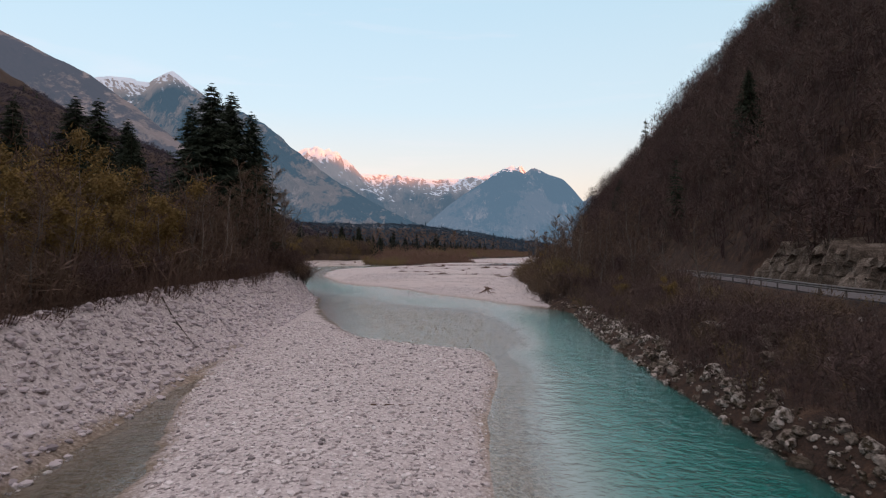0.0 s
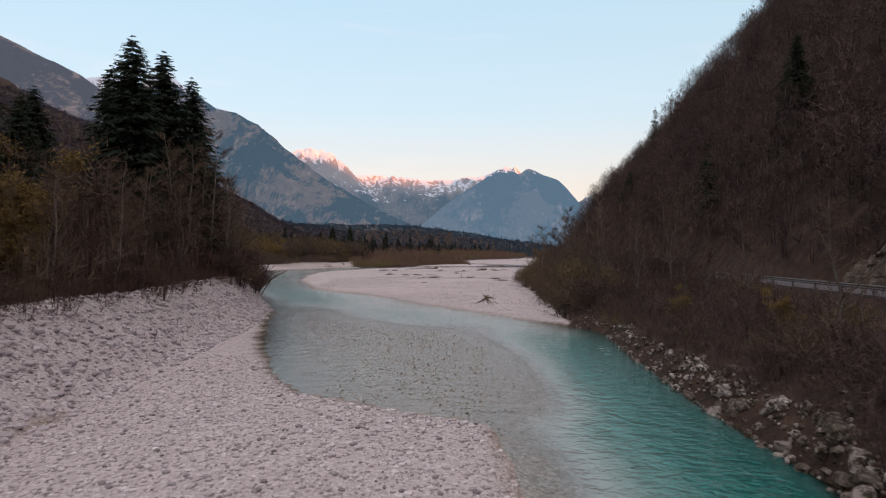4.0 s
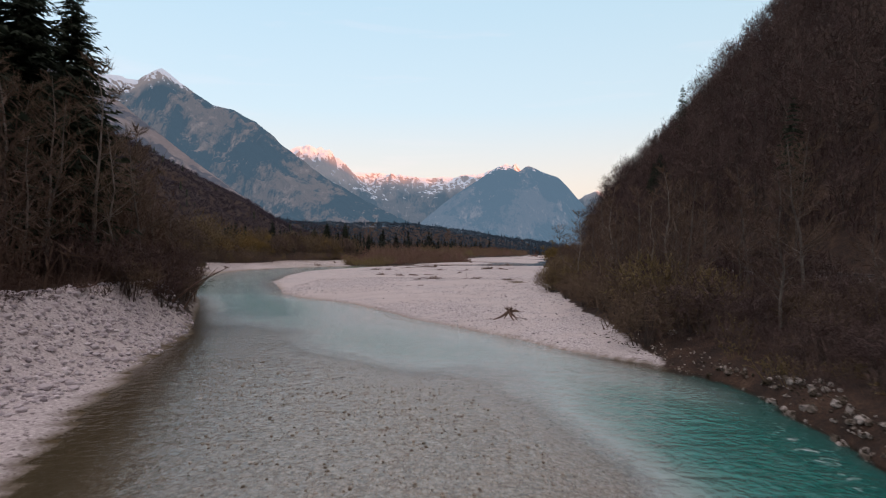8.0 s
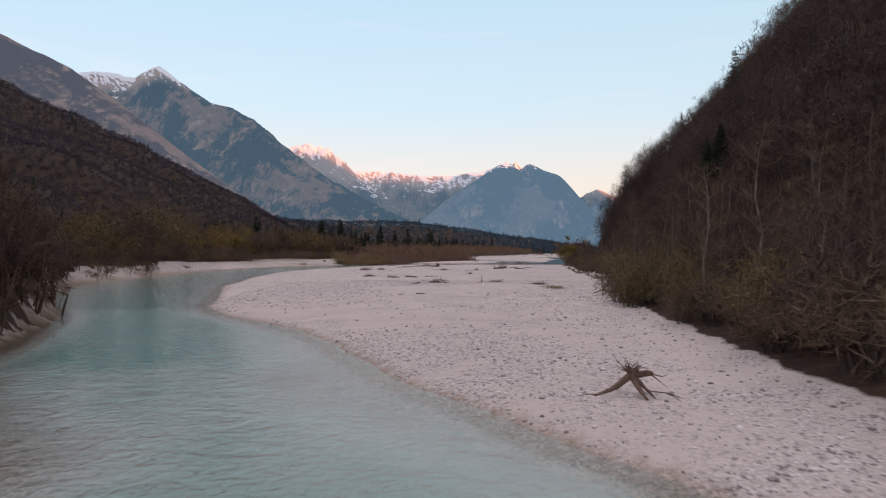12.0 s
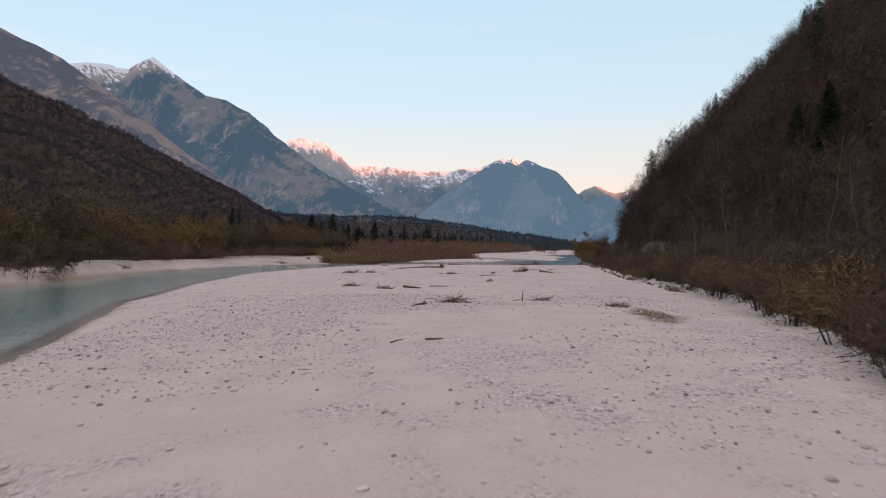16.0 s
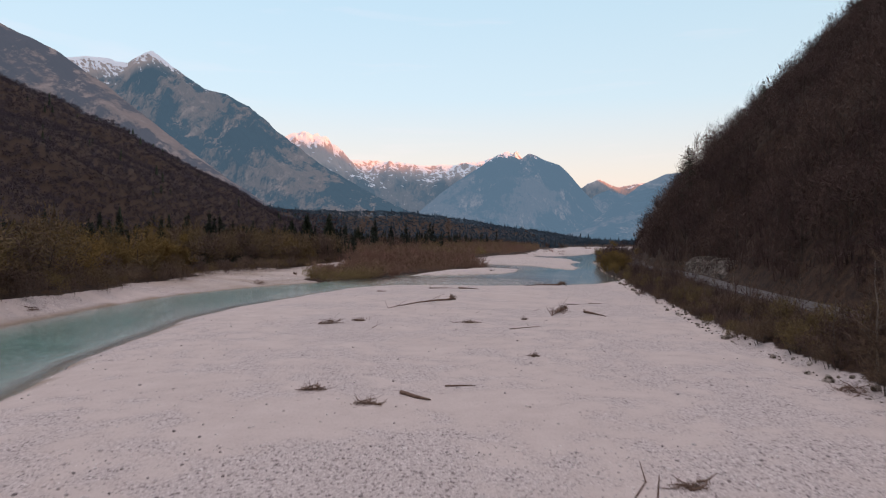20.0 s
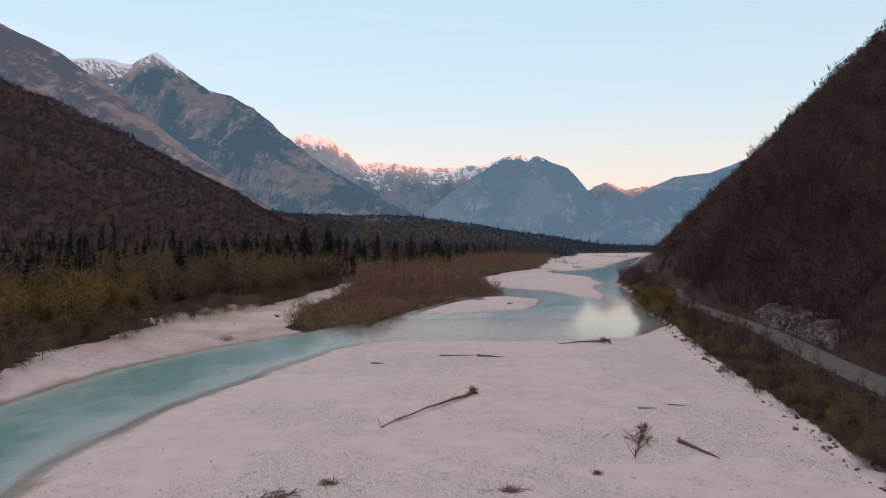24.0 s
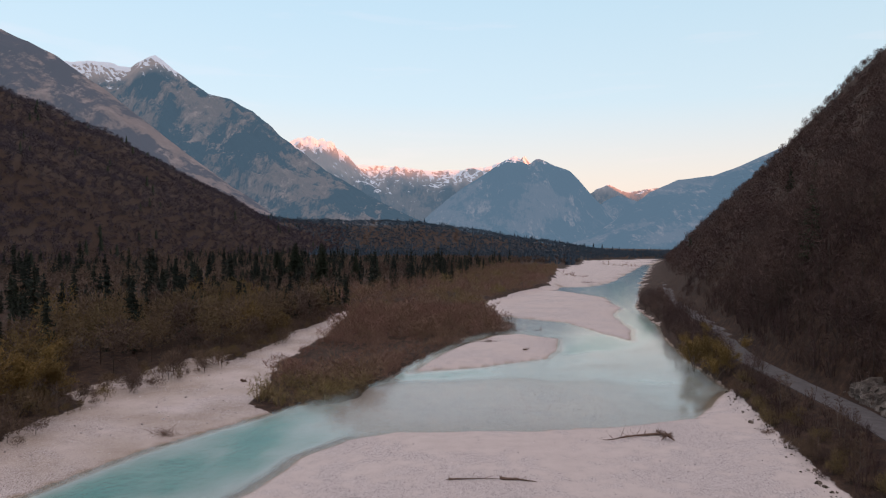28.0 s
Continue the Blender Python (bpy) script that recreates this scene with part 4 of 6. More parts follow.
def scatter(name, kinds, spots, mats, label, category, stuff=True):
    """Many plants in one mesh. kinds: lists of (places, triangles, material number); spots: rows of kind, x, y, z, size, turn, tint."""
    V, F, M, T, n = [], [], [], [], 0
    spots = np.asarray(spots, float)
    for k, pieces in enumerate(kinds):
        rows = spots[spots[:, 0] == k]
        if not len(rows):
            continue
        c, s = np.cos(rows[:, 5])[:, None], np.sin(rows[:, 5])[:, None]
        for v, f, m in pieces:
            x, y, z = v[:, 0][None], v[:, 1][None], v[:, 2][None]
            size = rows[:, 4][:, None]
            P = np.stack([rows[:, 1][:, None] + size * (c * x - s * y), rows[:, 2][:, None] + size * (s * x + c * y), rows[:, 3][:, None] + size * z], -1)
            V.append(P.reshape(-1, 3))
            F.append((f[None] + (np.arange(len(rows)) * len(v))[:, None, None]).reshape(-1, 3) + n)
            M.append(np.full(len(rows) * len(f), m)); T.append(np.repeat(rows[:, 6], len(v)))
            n += len(rows) * len(v)
    ob = place_mesh(name, sheet(name, np.concatenate(V), np.concatenate(F), mats, {"tint": np.concatenate(T)}, np.concatenate(M)))
    return tagged(ob, label, category, kind="stuff" if stuff else "")


def clump(height, radius, blades, size, seed, low=0.2, wide=0.26, lobes=9, limbs=5):
    """A leafless crown seen from some way off: billowing lobes of small twig fans on a thin stem with a few limbs."""
    r = np.random.default_rng(seed)
    mid = height * (0.5 + low / 2)
    tall = height - mid
    ways = r.normal(size=(lobes, 3)); ways /= np.linalg.norm(ways, axis=1, keepdims=True)
    heart = np.r_[ways * (radius * 0.55, radius * 0.55, tall * 0.5) + (0, 0, mid), [(0, 0, mid + tall * 0.35)]]
    girth = np.r_[r.uniform(0.38, 0.62, lobes), 0.6]
    k = r.integers(0, len(heart), blades)
    d = r.normal(size=(blades, 3)); d /= np.linalg.norm(d, axis=1, keepdims=True)
    p = heart[k] + d * girth[k][:, None] * (radius, radius, tall) * r.uniform(0.25, 1.0, (blades, 1)) ** 0.5
    out = d * 0.65 + r.normal(size=d.shape) * 0.45 + (0, 0, 0.35)
    wood = [tube([(0, 0, -0.3), (0, 0, mid)], [height * 0.012, height * 0.006], 3)]
    wood += [tube([(0, 0, mid * r.uniform(0.35, 0.9)), h], [height * 0.006, 0.02], 3) for h in heart[:limbs]]
    return merge(wood), slivers(p - out * size * 0.5, p + out * size * 0.6, size * wide * r.uniform(0.6, 1.3, blades))


def tier_conifer(height, radius, tiers, points, seed):
    """A conifer seen from afar: ragged skirts of boughs, one above the other."""
    r = np.random.default_rng(seed)
    V, F = [], []
    for i in range(tiers):
        u = 0.08 + 0.92 * i / tiers
        reach = radius * (1 - u) ** r.uniform(0.5, 0.9) * r.uniform(0.7, 1.15) + 0.2
        for k in range(points):
            a = 2 * math.pi * (k + r.uniform(-0.4, 0.4)) / points
            w, rr = 2.2 * math.pi / points, reach * r.uniform(0.65, 1.15)
            z1, z0 = (u + 1.5 / tiers) * height, (u - 0.35 / tiers) * height - rr * 0.12
            n = len(V)
            V += [(0, 0, min(z1, height)), (rr * math.cos(a - w * 0.5) * 0.8, rr * math.sin(a - w * 0.5) * 0.8, z0 + r.uniform(0, 0.3)), (rr * math.cos(a + w * 0.5), rr * math.sin(a + w * 0.5), z0)]
            F.append((n, n + 1, n + 2))
    return tube([(0, 0, -0.3), (0, 0, height * 0.5)], [0.2, 0.1], 3), (np.array(V), np.array(F))


def spots_in(xs, ys, gap, keep, kinds, sizes, seed, sink=0.15, tint=(0.0, 1.0)):
    """Jittered places on the ground where keep(x, y) holds. kinds: chances by kind, or a function of x, y that gives rows of them."""
    r = np.random.default_rng(seed)
    x, y = np.meshgrid(np.arange(*xs, gap), np.arange(*ys, gap))
    x, y = (x + r.uniform(-0.5, 0.5, x.shape) * gap).ravel(), (y + r.uniform(-0.5, 0.5, y.shape) * gap).ravel()
    ok = keep(x, y)
    x, y = x[ok], y[ok]
    kind = r.choice(len(kinds), len(x), p=np.array(kinds) / sum(kinds))
    size = r.uniform(*sizes, len(x))
    shade = np.clip(tint[0] + (tint[1] - tint[0]) * (0.5 + 0.5 * value_noise(x, y, 40, seed, 3) + r.normal(size=len(x)) * 0.22), 0, 1)
    return np.stack([kind, x, y, height_at(x, y) - sink, size, r.uniform(0, 6.283, len(x)), shade], 1)


def in_groves(spots, first, seed):
    """Conifers keep together: those outside the groves become bare trees, some bare trees inside them conifers."""
    n = value_noise(spots[:, 1], spots[:, 2], 70, seed, 3)
    pick = np.arange(len(spots))
    spots[:, 0] = np.where((spots[:, 0] >= first) & (n < -0.12), pick % first, spots[:, 0])
    spots[:, 0] = np.where((spots[:, 0] < first) & (n > 0.04) & (pick % 2 > 0), first + pick % 3, spots[:, 0])
    tall = spots[:, 0] >= first
    spots[:, 4] *= np.where(tall, 0.5 + 0.9 * ((pick * 0.618) % 1.0), 1.0)
    return spots


def pieces(shape, wood=0, leaf=1):
    return [(*shape[0], wood), (*shape[1], leaf)]


def thing_tree(name, shape, wood_mat, leaf_mat, label, category, group, tint=0.5):
    """A tree of its own: an empty at the foot with a trunk and a crown."""
    root = new(name)
    tagged(root, label, category, group)
    for nm, (v, f), mt in (("trunk", shape[0], wood_mat), ("crown", shape[1], leaf_mat)):
        place_mesh(nm, sheet(nm, v, f, [mt], {"tint": np.full(len(v), tint)}), root)
    return root


def plant_out(models, spots):
    """Copies of the model trees at the spots; the models themselves take the first ones."""
    first = set()
    for k, x, y, z, size, turn, _ in spots:
        m = Matrix.Translation((x, y, z)) @ Matrix.Rotation(turn, 4, "Z") @ Matrix.Scale(size, 4)
        ob = models[int(k)]
        if int(k) in first:
            new_ob = copy_thing(ob, m)
            new_ob.matrix_basis = m
        else:
            ob.matrix_basis = m
            first.add(int(k))
    for k, ob in enumerate(models):
        if k not in first:
            for o in (*ob.children_recursive, ob):
                bpy.data.objects.remove(o)


# ---- trees of their own along the banks ----
SPRUCES = [thing_tree("spruce", spruce(26, 6.2, 80, 12, 14, 0.10, 101), BARK, NEEDLE, "tall dark green spruce with drooping boughs", "spruce", "spruces by the river", 0.3),
           thing_tree("spruce", spruce(23, 5.2, 70, 11, 14, 0.10, 102, 0.10), BARK, NEEDLE, "slender dark green spruce among bare trees", "spruce", "spruces by the river", 0.5)]
bank_spruces = [(0, -29.6, 88.3, 0.93), (0, -29.0, 94.5, 0.94), (1, -27.4, 98.5, 0.99), (1, -33.5, 92, 0.95), (1, -42, 84, 0.90), (1, -32, 99, 0.9),
                (0, -47, 88, 0.84), (1, -50, 80, 0.85), (0, -52, 73, 0.78), (1, -37, 82, 0.72), (1, -58, 62, 0.8), (1, -62, 70, 0.85), (0, -44, 96, 0.8), (0, -91, 613, 0.98), (1, -76, 613, 1.1), (1, -95, 628, 0.9), (0, -100, 606, 0.8), (1, -60, 645, 0.75), (0, -50, 668, 0.7), (1, 52.6, 118, 0.62), (0, 54, 209, 0.42), (1, 56.5, 222, 0.40), (1, 58, 226, 0.34)]
plant_out(SPRUCES, [(k, x, y, float(height_at(x, y)[0]) - 0.1, s, i * 1.7, 0) for i, (k, x, y, s) in enumerate(bank_spruces)])

BIRCHES = [thing_tree("bare_tree", bare_tree(11 + i * 1.5, 3.0 + 0.4 * i, 26, 1100, 0.045, 6, 200 + i, 0.2), PALE_BARK if i % 2 else BARK, BANK_TWIG, "leafless grey-barked tree with fine brown twigs", "tree", "bare trees along the banks", 0.3 + 0.2 * i) for i in range(4)]
left_strip = spots_in((-34, -15), (14, 190), 3.7, lambda x, y: (x < LEFT_TOP(y) - 0.8) & (x > LEFT_TOP(y) - 8.5), (1, 1, 1, 1), (0.65, 1.05), 5)
right_strip = spots_in((14, 60), (20, 345), 4.9, lambda x, y: (x > RIGHT_EDGE(y) + np.interp(y, [80, 95], [5, 2])) & (x < ROAD_MID(y) - np.interp(y, [90, 110], [7, 4.4])), (1, 0.12, 1, 0.12), (0.5, 0.9), 6)
right_strip = right_strip[(right_strip[:, 2] > 74) | (np.arange(len(right_strip)) % 3 == 0)]
right_strip[:, 4] *= np.interp(right_strip[:, 2], [60, 90, 190, 240], [0.7, 1.0, 1.0, 0.5])
left_strip[:, 4] *= np.interp(left_strip[:, 2], [20, 45, 70, 90], [0.42, 0.55, 0.72, 1.0])
plant_out(BIRCHES, np.concatenate([left_strip, right_strip]))

GOLDEN = [thing_tree("yellow_tree", bare_tree(8.5 + i, 3.2, 26, 500, 0.04, 5, 230 + i, 0.22, 3, 7000, 0.14), PALE_BARK, GOLD_LEAF, "small riverside tree with thinning yellow leaves", "tree", "yellow trees by the river", 0.3 + 0.3 * i) for i in range(2)]
gold = [(0, -27, 52, 1.3), (1, -30, 59, 1.25), (0, -33.5, 66, 1.35), (1, -37, 62, 1.4), (0, -31, 71, 1.2), (1, -28, 66, 1.05), (0, -41, 70, 1.4), (0, -25, 36, 0.85), (1, -23, 41, 0.8), (0, -28, 44, 1.0), (1, -31, 50, 1.0), (1, -22, 31, 0.7), (0, -27, 55, 0.95), (0, -21, 46, 0.6), (1, -24, 51, 0.75), (0, -33, 42, 1.05), (1, -36, 55, 1.1), (0, -30, 62, 1.0), (1, -25, 62, 0.7), (1, -40, 48, 1.1), (0, 17.5, 66, 0.32), (1, 18.5, 53, 0.30), (0, -69, 326, 1.15), (1, -73, 321, 1.25), (0, -95, 320, 1.3), (0, -74, 302, 1.1), (1, 53.5, 360, 1.15), (0, 55, 367, 1.35), (1, 54.5, 374, 1.1), (1, -74, 240, 0.95), (0, -78, 255, 1.0), (1, -72, 222, 0.9), (0, -86, 275, 1.05), (1, -92, 295, 1.1)]
plant_out(GOLDEN, [(k, x, y, float(height_at(x, y)[0]) - 0.1, s, i * 2.1, 0) for i, (k, x, y, s) in enumerate(gold)])


def thing_shrub(label, mat, seed, leaves, tint):
    """A shrub of its own: the stool of stems and a billowing crown of fine twigs."""
    root = tagged(new("shrub"), label, "shrub", "shrubs along the banks")
    stool = shrub(2.6, 1.5, 22, 22, 0.05, seed)
    crown = clump(3.5, 2.3, 760, 0.56, seed + 40, 0.0, 0.09, 12, 0)[1]
    if leaves:
        k = RNG.integers(0, len(crown[0]), leaves)
        p = crown[0][k]
        crown = merge([crown, slivers(p, p + RNG.normal(size=(leaves, 3)) * 0.1, 0.09)])
    for nm, (v, f), mt in (("stool", stool, WOOD_BARK), ("crown", crown, mat)):
        place_mesh(nm, sheet(nm, v, f, [mt], {"tint": np.full(len(v), tint)}), root)
    return root


SHRUBS = [thing_shrub("leafless brown willow shrub", WILLOW, 300, 0, 0.2), thing_shrub("willow shrub with a few yellow-green leaves", WILLOW, 301, 420, 1.0), thing_shrub("tangled leafless dark shrub", TWIG, 302, 0, 0.5)]
shrub_spots = np.concatenate([
    spots_in((12, 60), (84, 350), 3.0, lambda x, y: (x > RIGHT_EDGE(y) + 0.1) & (x < RIGHT_EDGE(y) + 5.5) & (x < ROAD_MID(y) - 4), (3, 2.2, 1.2), (0.75, 1.5), 7),
    spots_in((15, 26), (18, 84), 2.7, lambda x, y: (x > RIGHT_EDGE(y) + 2.2) & (x < ROAD_MID(y) - 7), (2, 0.4, 3), (0.35, 0.85), 8),
    spots_in((-60, -17), (90, 190), 2.6, lambda x, y: (x < LEFT_EDGE(y) - np.interp(y, [92, 102], [2.2, 0.6])) & (x > LEFT_TOP(y) - 3), (2, 0.2, 4), (0.6, 1.15), 10),
    spots_in((-40, -15), (14, 150), 3.6, lambda x, y: (x < LEFT_TOP(y) - 0.6) & (x > LEFT_TOP(y) - 4.5), (2, 0.3, 3), (0.5, 1.0), 9)])
shrub_spots[:, 4] *= np.where(shrub_spots[:, 1] > 0, np.interp(shrub_spots[:, 2], [180, 230], [1.0, 0.62]), 1.0)
plant_out(SHRUBS, shrub_spots)

# ---- woods that nobody could count ----
HILL_KINDS = [pieces(clump(9.5 + 1.2 * i, 3.3 + 0.2 * i, 330, 1.05, 400 + i, 0.12, 0.10, 11)) for i in range(4)] + [pieces(spruce(15, 2.8, 26, 8, 4, 0.22, 410), 0, 2)]
LOW_KINDS = [pieces(clump(9.5 + i, 4.2 + 0.4 * i, 125, 1.35, 420 + i, 0.05, 0.26, 9, 0)) for i in range(3)] + [pieces(spruce(12.5, 2.3, 21, 6, 2, 0.95, 424), 0, 2), pieces(spruce(15.5, 2.6, 23, 6, 2, 1.0, 425), 0, 2), pieces(spruce(9.5, 2.1, 17, 6, 2, 0.85, 426), 0, 2)]
FAR_KINDS = [pieces(clump(8, 5.8, 74, 1.8, 430 + i, 0.0, 0.36, 8, 0)) for i in range(3)] + [pieces(tier_conifer(15, 3.6, 8, 6, 434), 0, 2), pieces(clump(9, 6.5, 56, 2.3, 436, 0.0, 0.42, 6, 0), 0, 2)]
WOOD_MATS, VALLEY_MATS = [WOOD_BARK, TWIG, NEEDLE], [WOOD_BARK, VALLEY_TWIG, VALLEY_NEEDLE]

far_strip = spots_in((50, 110), (345, 560), 3.8, lambda x, y: (x > RIGHT_EDGE(y) + 0.6) & (x < ROAD_MID(y) - 3.6), (1, 1, 1, 1, 0.0), (0.35, 0.75), 34)
hill = spots_in((25, 200), (-20, 450), 5.1, lambda x, y: (x > ROAD_MID(y) + 5.5) & (x < ROAD_MID(y) + 85), (1, 1, 1, 1, 0.03), (0.7, 1.15), 20)
hill[:, 4] *= 1 + 0.45 * np.exp(-((hill[:, 2] - 375) / 60) ** 2 - ((hill[:, 1] - ROAD_MID(hill[:, 2]) - 10) / 14) ** 2)
scatter("hillside_wood", HILL_KINDS, np.concatenate([hill, far_strip]), WOOD_MATS, "dense leafless brown wood on a steep slope", "wood")
UNDER = [[(*shrub(2.6, 1.7, 8, 56, 0.08, 460 + i), 0)] for i in range(3)]
foot = spots_in((38, 110), (170, 470), 2.2, lambda x, y: (x > ROAD_MID(y) + 4.6) & (x < ROAD_MID(y) + 24) & (value_noise(x, y, 6, 87) > -0.5), (1, 1, 1), (0.7, 1.7), 44)
foot_near = spots_in((30, 70), (15, 170), 2.5, lambda x, y: (x > ROAD_MID(y) + np.interp(y, [78, 84], [7.5, 4.6])) & (x < ROAD_MID(y) + 26), (1, 1, 1), (0.7, 1.6), 45)
under = spots_in((16, 130), (-15, 560), 2.9, lambda x, y: ((x > ROAD_MID(y) + 5.5) & (x < ROAD_MID(y) + 50)) | ((x < ROAD_MID(y) - 3.6) & (x > RIGHT_EDGE(y) + 1.0) & (y > 92)), (1, 1, 1), (0.5, 1.3), 31)
verge = spots_in((20, 62), (92, 345), 2.0, lambda x, y: (x < ROAD_MID(y) - 3.5) & (x > ROAD_MID(y) - 8) & (x > RIGHT_EDGE(y) + 1), (1, 1, 1), (0.7, 1.45), 37)
verge[:, 4] *= np.interp(verge[:, 2], [180, 230], [1.0, 0.5])
left_under = spots_in((-75, -15), (12, 190), 2.1, lambda x, y: (x < LEFT_TOP(y) - 0.5 + np.interp(y, [88, 100], [0, 2.0])) & (x > LEFT_TOP(y) - 14), (1, 1, 1), (0.6, 1.5), 36)
scatter("undergrowth", UNDER, np.concatenate([under, verge, foot, foot_near]), [TWIG], "leafless brown undergrowth on the slope", "undergrowth")
scatter("bank_undergrowth", UNDER, left_under, [BANK_TWIG], "leafless brown saplings under the bank trees", "undergrowth")
BRUSH = [[(*shrub(1.7, 1.5, 16, 190, 0.026, 470 + i), 0)] for i in range(3)] + [[(*shrub(1.0, 1.3, 12, 60, 0.022, 475, 130, 0.075), 1)], [(*shrub(0.5, 0.9, 14, 90, 0.024, 476, 60, 0.06), 0)]]
brush = spots_in((12, 32), (10, 96), 1.0, lambda x, y: (x < ROAD_MID(y) - 3.3) & (x > RIGHT_EDGE(y) + 0.9 + 0.7 * value_noise(x, y, 4, 96)), (1, 1, 1, 0.9, 1.6), (0.55, 1.35), 35, 0.08)
lip = spots_in((-26, -13), (12, 106), 0.8, lambda x, y: (np.abs(x - LEFT_TOP(y) + 0.6 + 0.7 * value_noise(x, y, 5, 97)) < 1.2), (1, 1, 1, 0.15, 2), (0.4, 0.95), 38, 0.08, tint=(0.0, 0.6))
brush[:, 4] *= np.where(brush[:, 1] < RIGHT_EDGE(brush[:, 2]) + 3.0, 0.85, 1.0) * np.where((brush[:, 1] > ROAD_MID(brush[:, 2]) - 8.5) & (brush[:, 2] < 75), 0.45, 1.0)
moss = spots_in((11, 18), (154, 170), 0.5, lambda x, y: np.hypot((x - 14.3 - 0.11 * (y - 162) + 0.9 * value_noise(x, y, 2.5, 61)) / 1.3, (y - 162) / 6.2) + 0.6 * value_noise(x, y, 1.0, 62) < 0.8, (0, 0, 0, 1, 0), (0.09, 0.2), 46, 0.03, tint=(0.8, 1.2))
scatter("slope_brush", BRUSH, np.concatenate([brush, moss]), [TWIG, WILLOW], "dense brown brush and dead stalks below the road", "undergrowth")
scatter("bank_brush", BRUSH, lip, [BANK_TWIG, WILLOW], "dead stalks and brush along the top of the gravel bank", "undergrowth")
hill_high = spots_in((60, 520), (-20, 900), 10.6, lambda x, y: ((x > ROAD_MID(y) + 85) | ((y > 450) & (x > ROAD_MID(y) + 6))) & (x < ROAD_MID(y) + 300) & (x > 0.25 * (y - 120)), (1, 1, 1, 0.02, 0.01), (0.85, 1.25), 21)
hill_end = spots_in((200, 700), (900, 1600), 14, lambda x, y: (x > ROAD_MID(y) + 6) & (x < ROAD_MID(y) + 260), (1, 1, 1, 0.02, 0.01), (0.9, 1.3), 22)
scatter("hillside_wood_above", LOW_KINDS, np.concatenate([hill_high, hill_end]), WOOD_MATS, "leafless brown wood high on the slope", "wood")

bank_wood = spots_in((-110, -20), (10, 200), 5.4, lambda x, y: (x < LEFT_TOP(y) - 6) & (x > LEFT_TOP(y) - 60) & (y > 10 - x * 0.4), (1, 1, 1, 1, 0.08), (0.6, 1.0), 23)
dense_wood = spots_in((-60, -20), (70, 150), 3.3, lambda x, y: (x < LEFT_TOP(y) - 3) & (x > LEFT_TOP(y) - 22), (1, 1, 1, 1, 0.1), (0.6, 1.05), 40, tint=(0.0, 0.5))
scatter("riverside_wood", HILL_KINDS, np.concatenate([bank_wood, dense_wood]), [WOOD_BARK, BANK_TWIG, NEEDLE], "mixed leafless wood on the low river bank", "wood")

CROWN_KINDS = [pieces(clump(9.6 + i, 4.7, 1150, 0.56, 480 + i, 0.02, 0.32, 9), 0, 1 + i) for i in range(3)] + [pieces(clump(6.0, 3.3, 420, 0.55, 484, 0.0, 0.28, 8), 0, 1), pieces(clump(5.0, 3.0, 400, 0.5, 485, 0.0, 0.28, 8), 0, 2)]
crowns = spots_in((-125, -42), (186, 495), 7.4, lambda x, y: (x < LEFT_TOP(y) - 1.0 + 4.0 * value_noise(x, y, 17, 63)) & (x > LEFT_TOP(y) - 48) & (inside([(-74, 335), (-60, 318), (-50, 345), (-55, 385), (-66, 372)], x, y) < 0), (3.0, 2.4, 0.9, 1.6, 1.2), (0.8, 1.5), 41)
crowns[:, 6] = np.clip(0.5 * crowns[:, 6] + 0.5 * ((np.arange(len(crowns)) * 0.618) % 1.0), 0, 1)
golden = (value_noise(crowns[:, 1], crowns[:, 2], 28, 98, 2) + 0.9 * np.exp(-((crowns[:, 1] + 78) / 18) ** 2 - ((crowns[:, 2] - 322) / 32) ** 2) > 0.58) & (crowns[:, 0] < 2)
crowns[golden, 0] = 2
crowns[:, 0] = np.where((crowns[:, 1] > LEFT_TOP(crowns[:, 2]) - 3) & (crowns[:, 0] < 3), 3 + np.arange(len(crowns)) % 2, crowns[:, 0])
edge_bushes = spots_in((-80, -40), (190, 490), 2.9, lambda x, y: (x < LEFT_TOP(y) + 2.0 + 5.0 * value_noise(x, y, 17, 63)) & (x > LEFT_TOP(y) - 11.0), (0, 0, 0, 1.2, 1), (0.25, 0.85), 48)
scatter("riverside_crowns", CROWN_KINDS, np.concatenate([crowns, edge_bushes]), [WOOD_BARK, VALLEY_TWIG, WILLOW, YELLOW], "round brown, olive and golden riverside trees", "wood")

WILLOW_KINDS = [[(*bare_tree(8.5, 3.6, 14, 220, 0.16, 3, 450 + i, 0.08, 3)[1], 0)] for i in range(2)] + [[(*shrub(2.6, 1.6, 14, 100, 0.055, 455), 0)], [(*clump(3.4, 2.3, 170, 0.6, 456, 0.0, 0.16)[1], 0)], [(*clump(2.2, 1.9, 120, 0.5, 457, 0.0, 0.16)[1], 0)]]
spit_poly = [(-39, 335), (-33, 329), (-20, 343), (-12, 378), (6, 426), (22, 450), (14, 500), (-42, 492), (-40, 409), (-44, 371)]
spit = spots_in((-46, 26), (326, 500), 1.95, lambda x, y: (inside(spit_poly, x, y) + 2.2 * value_noise(x, y, 8, 64) > 1.2), (0.0, 0.0, 1.0, 0.8, 0.6), (0.35, 1.5), 24, tint=(-0.2, 1.0))
spit[:, 6] = np.clip(0.5 * spit[:, 6] + 0.75 * np.clip((372 + 0.5 * spit[:, 1] - spit[:, 2]) / 20 + 0.6 * value_noise(spit[:, 1], spit[:, 2], 16, 88), 0, 1), 0, 1)
along = spit[:, 2] - 0.35 * spit[:, 1]
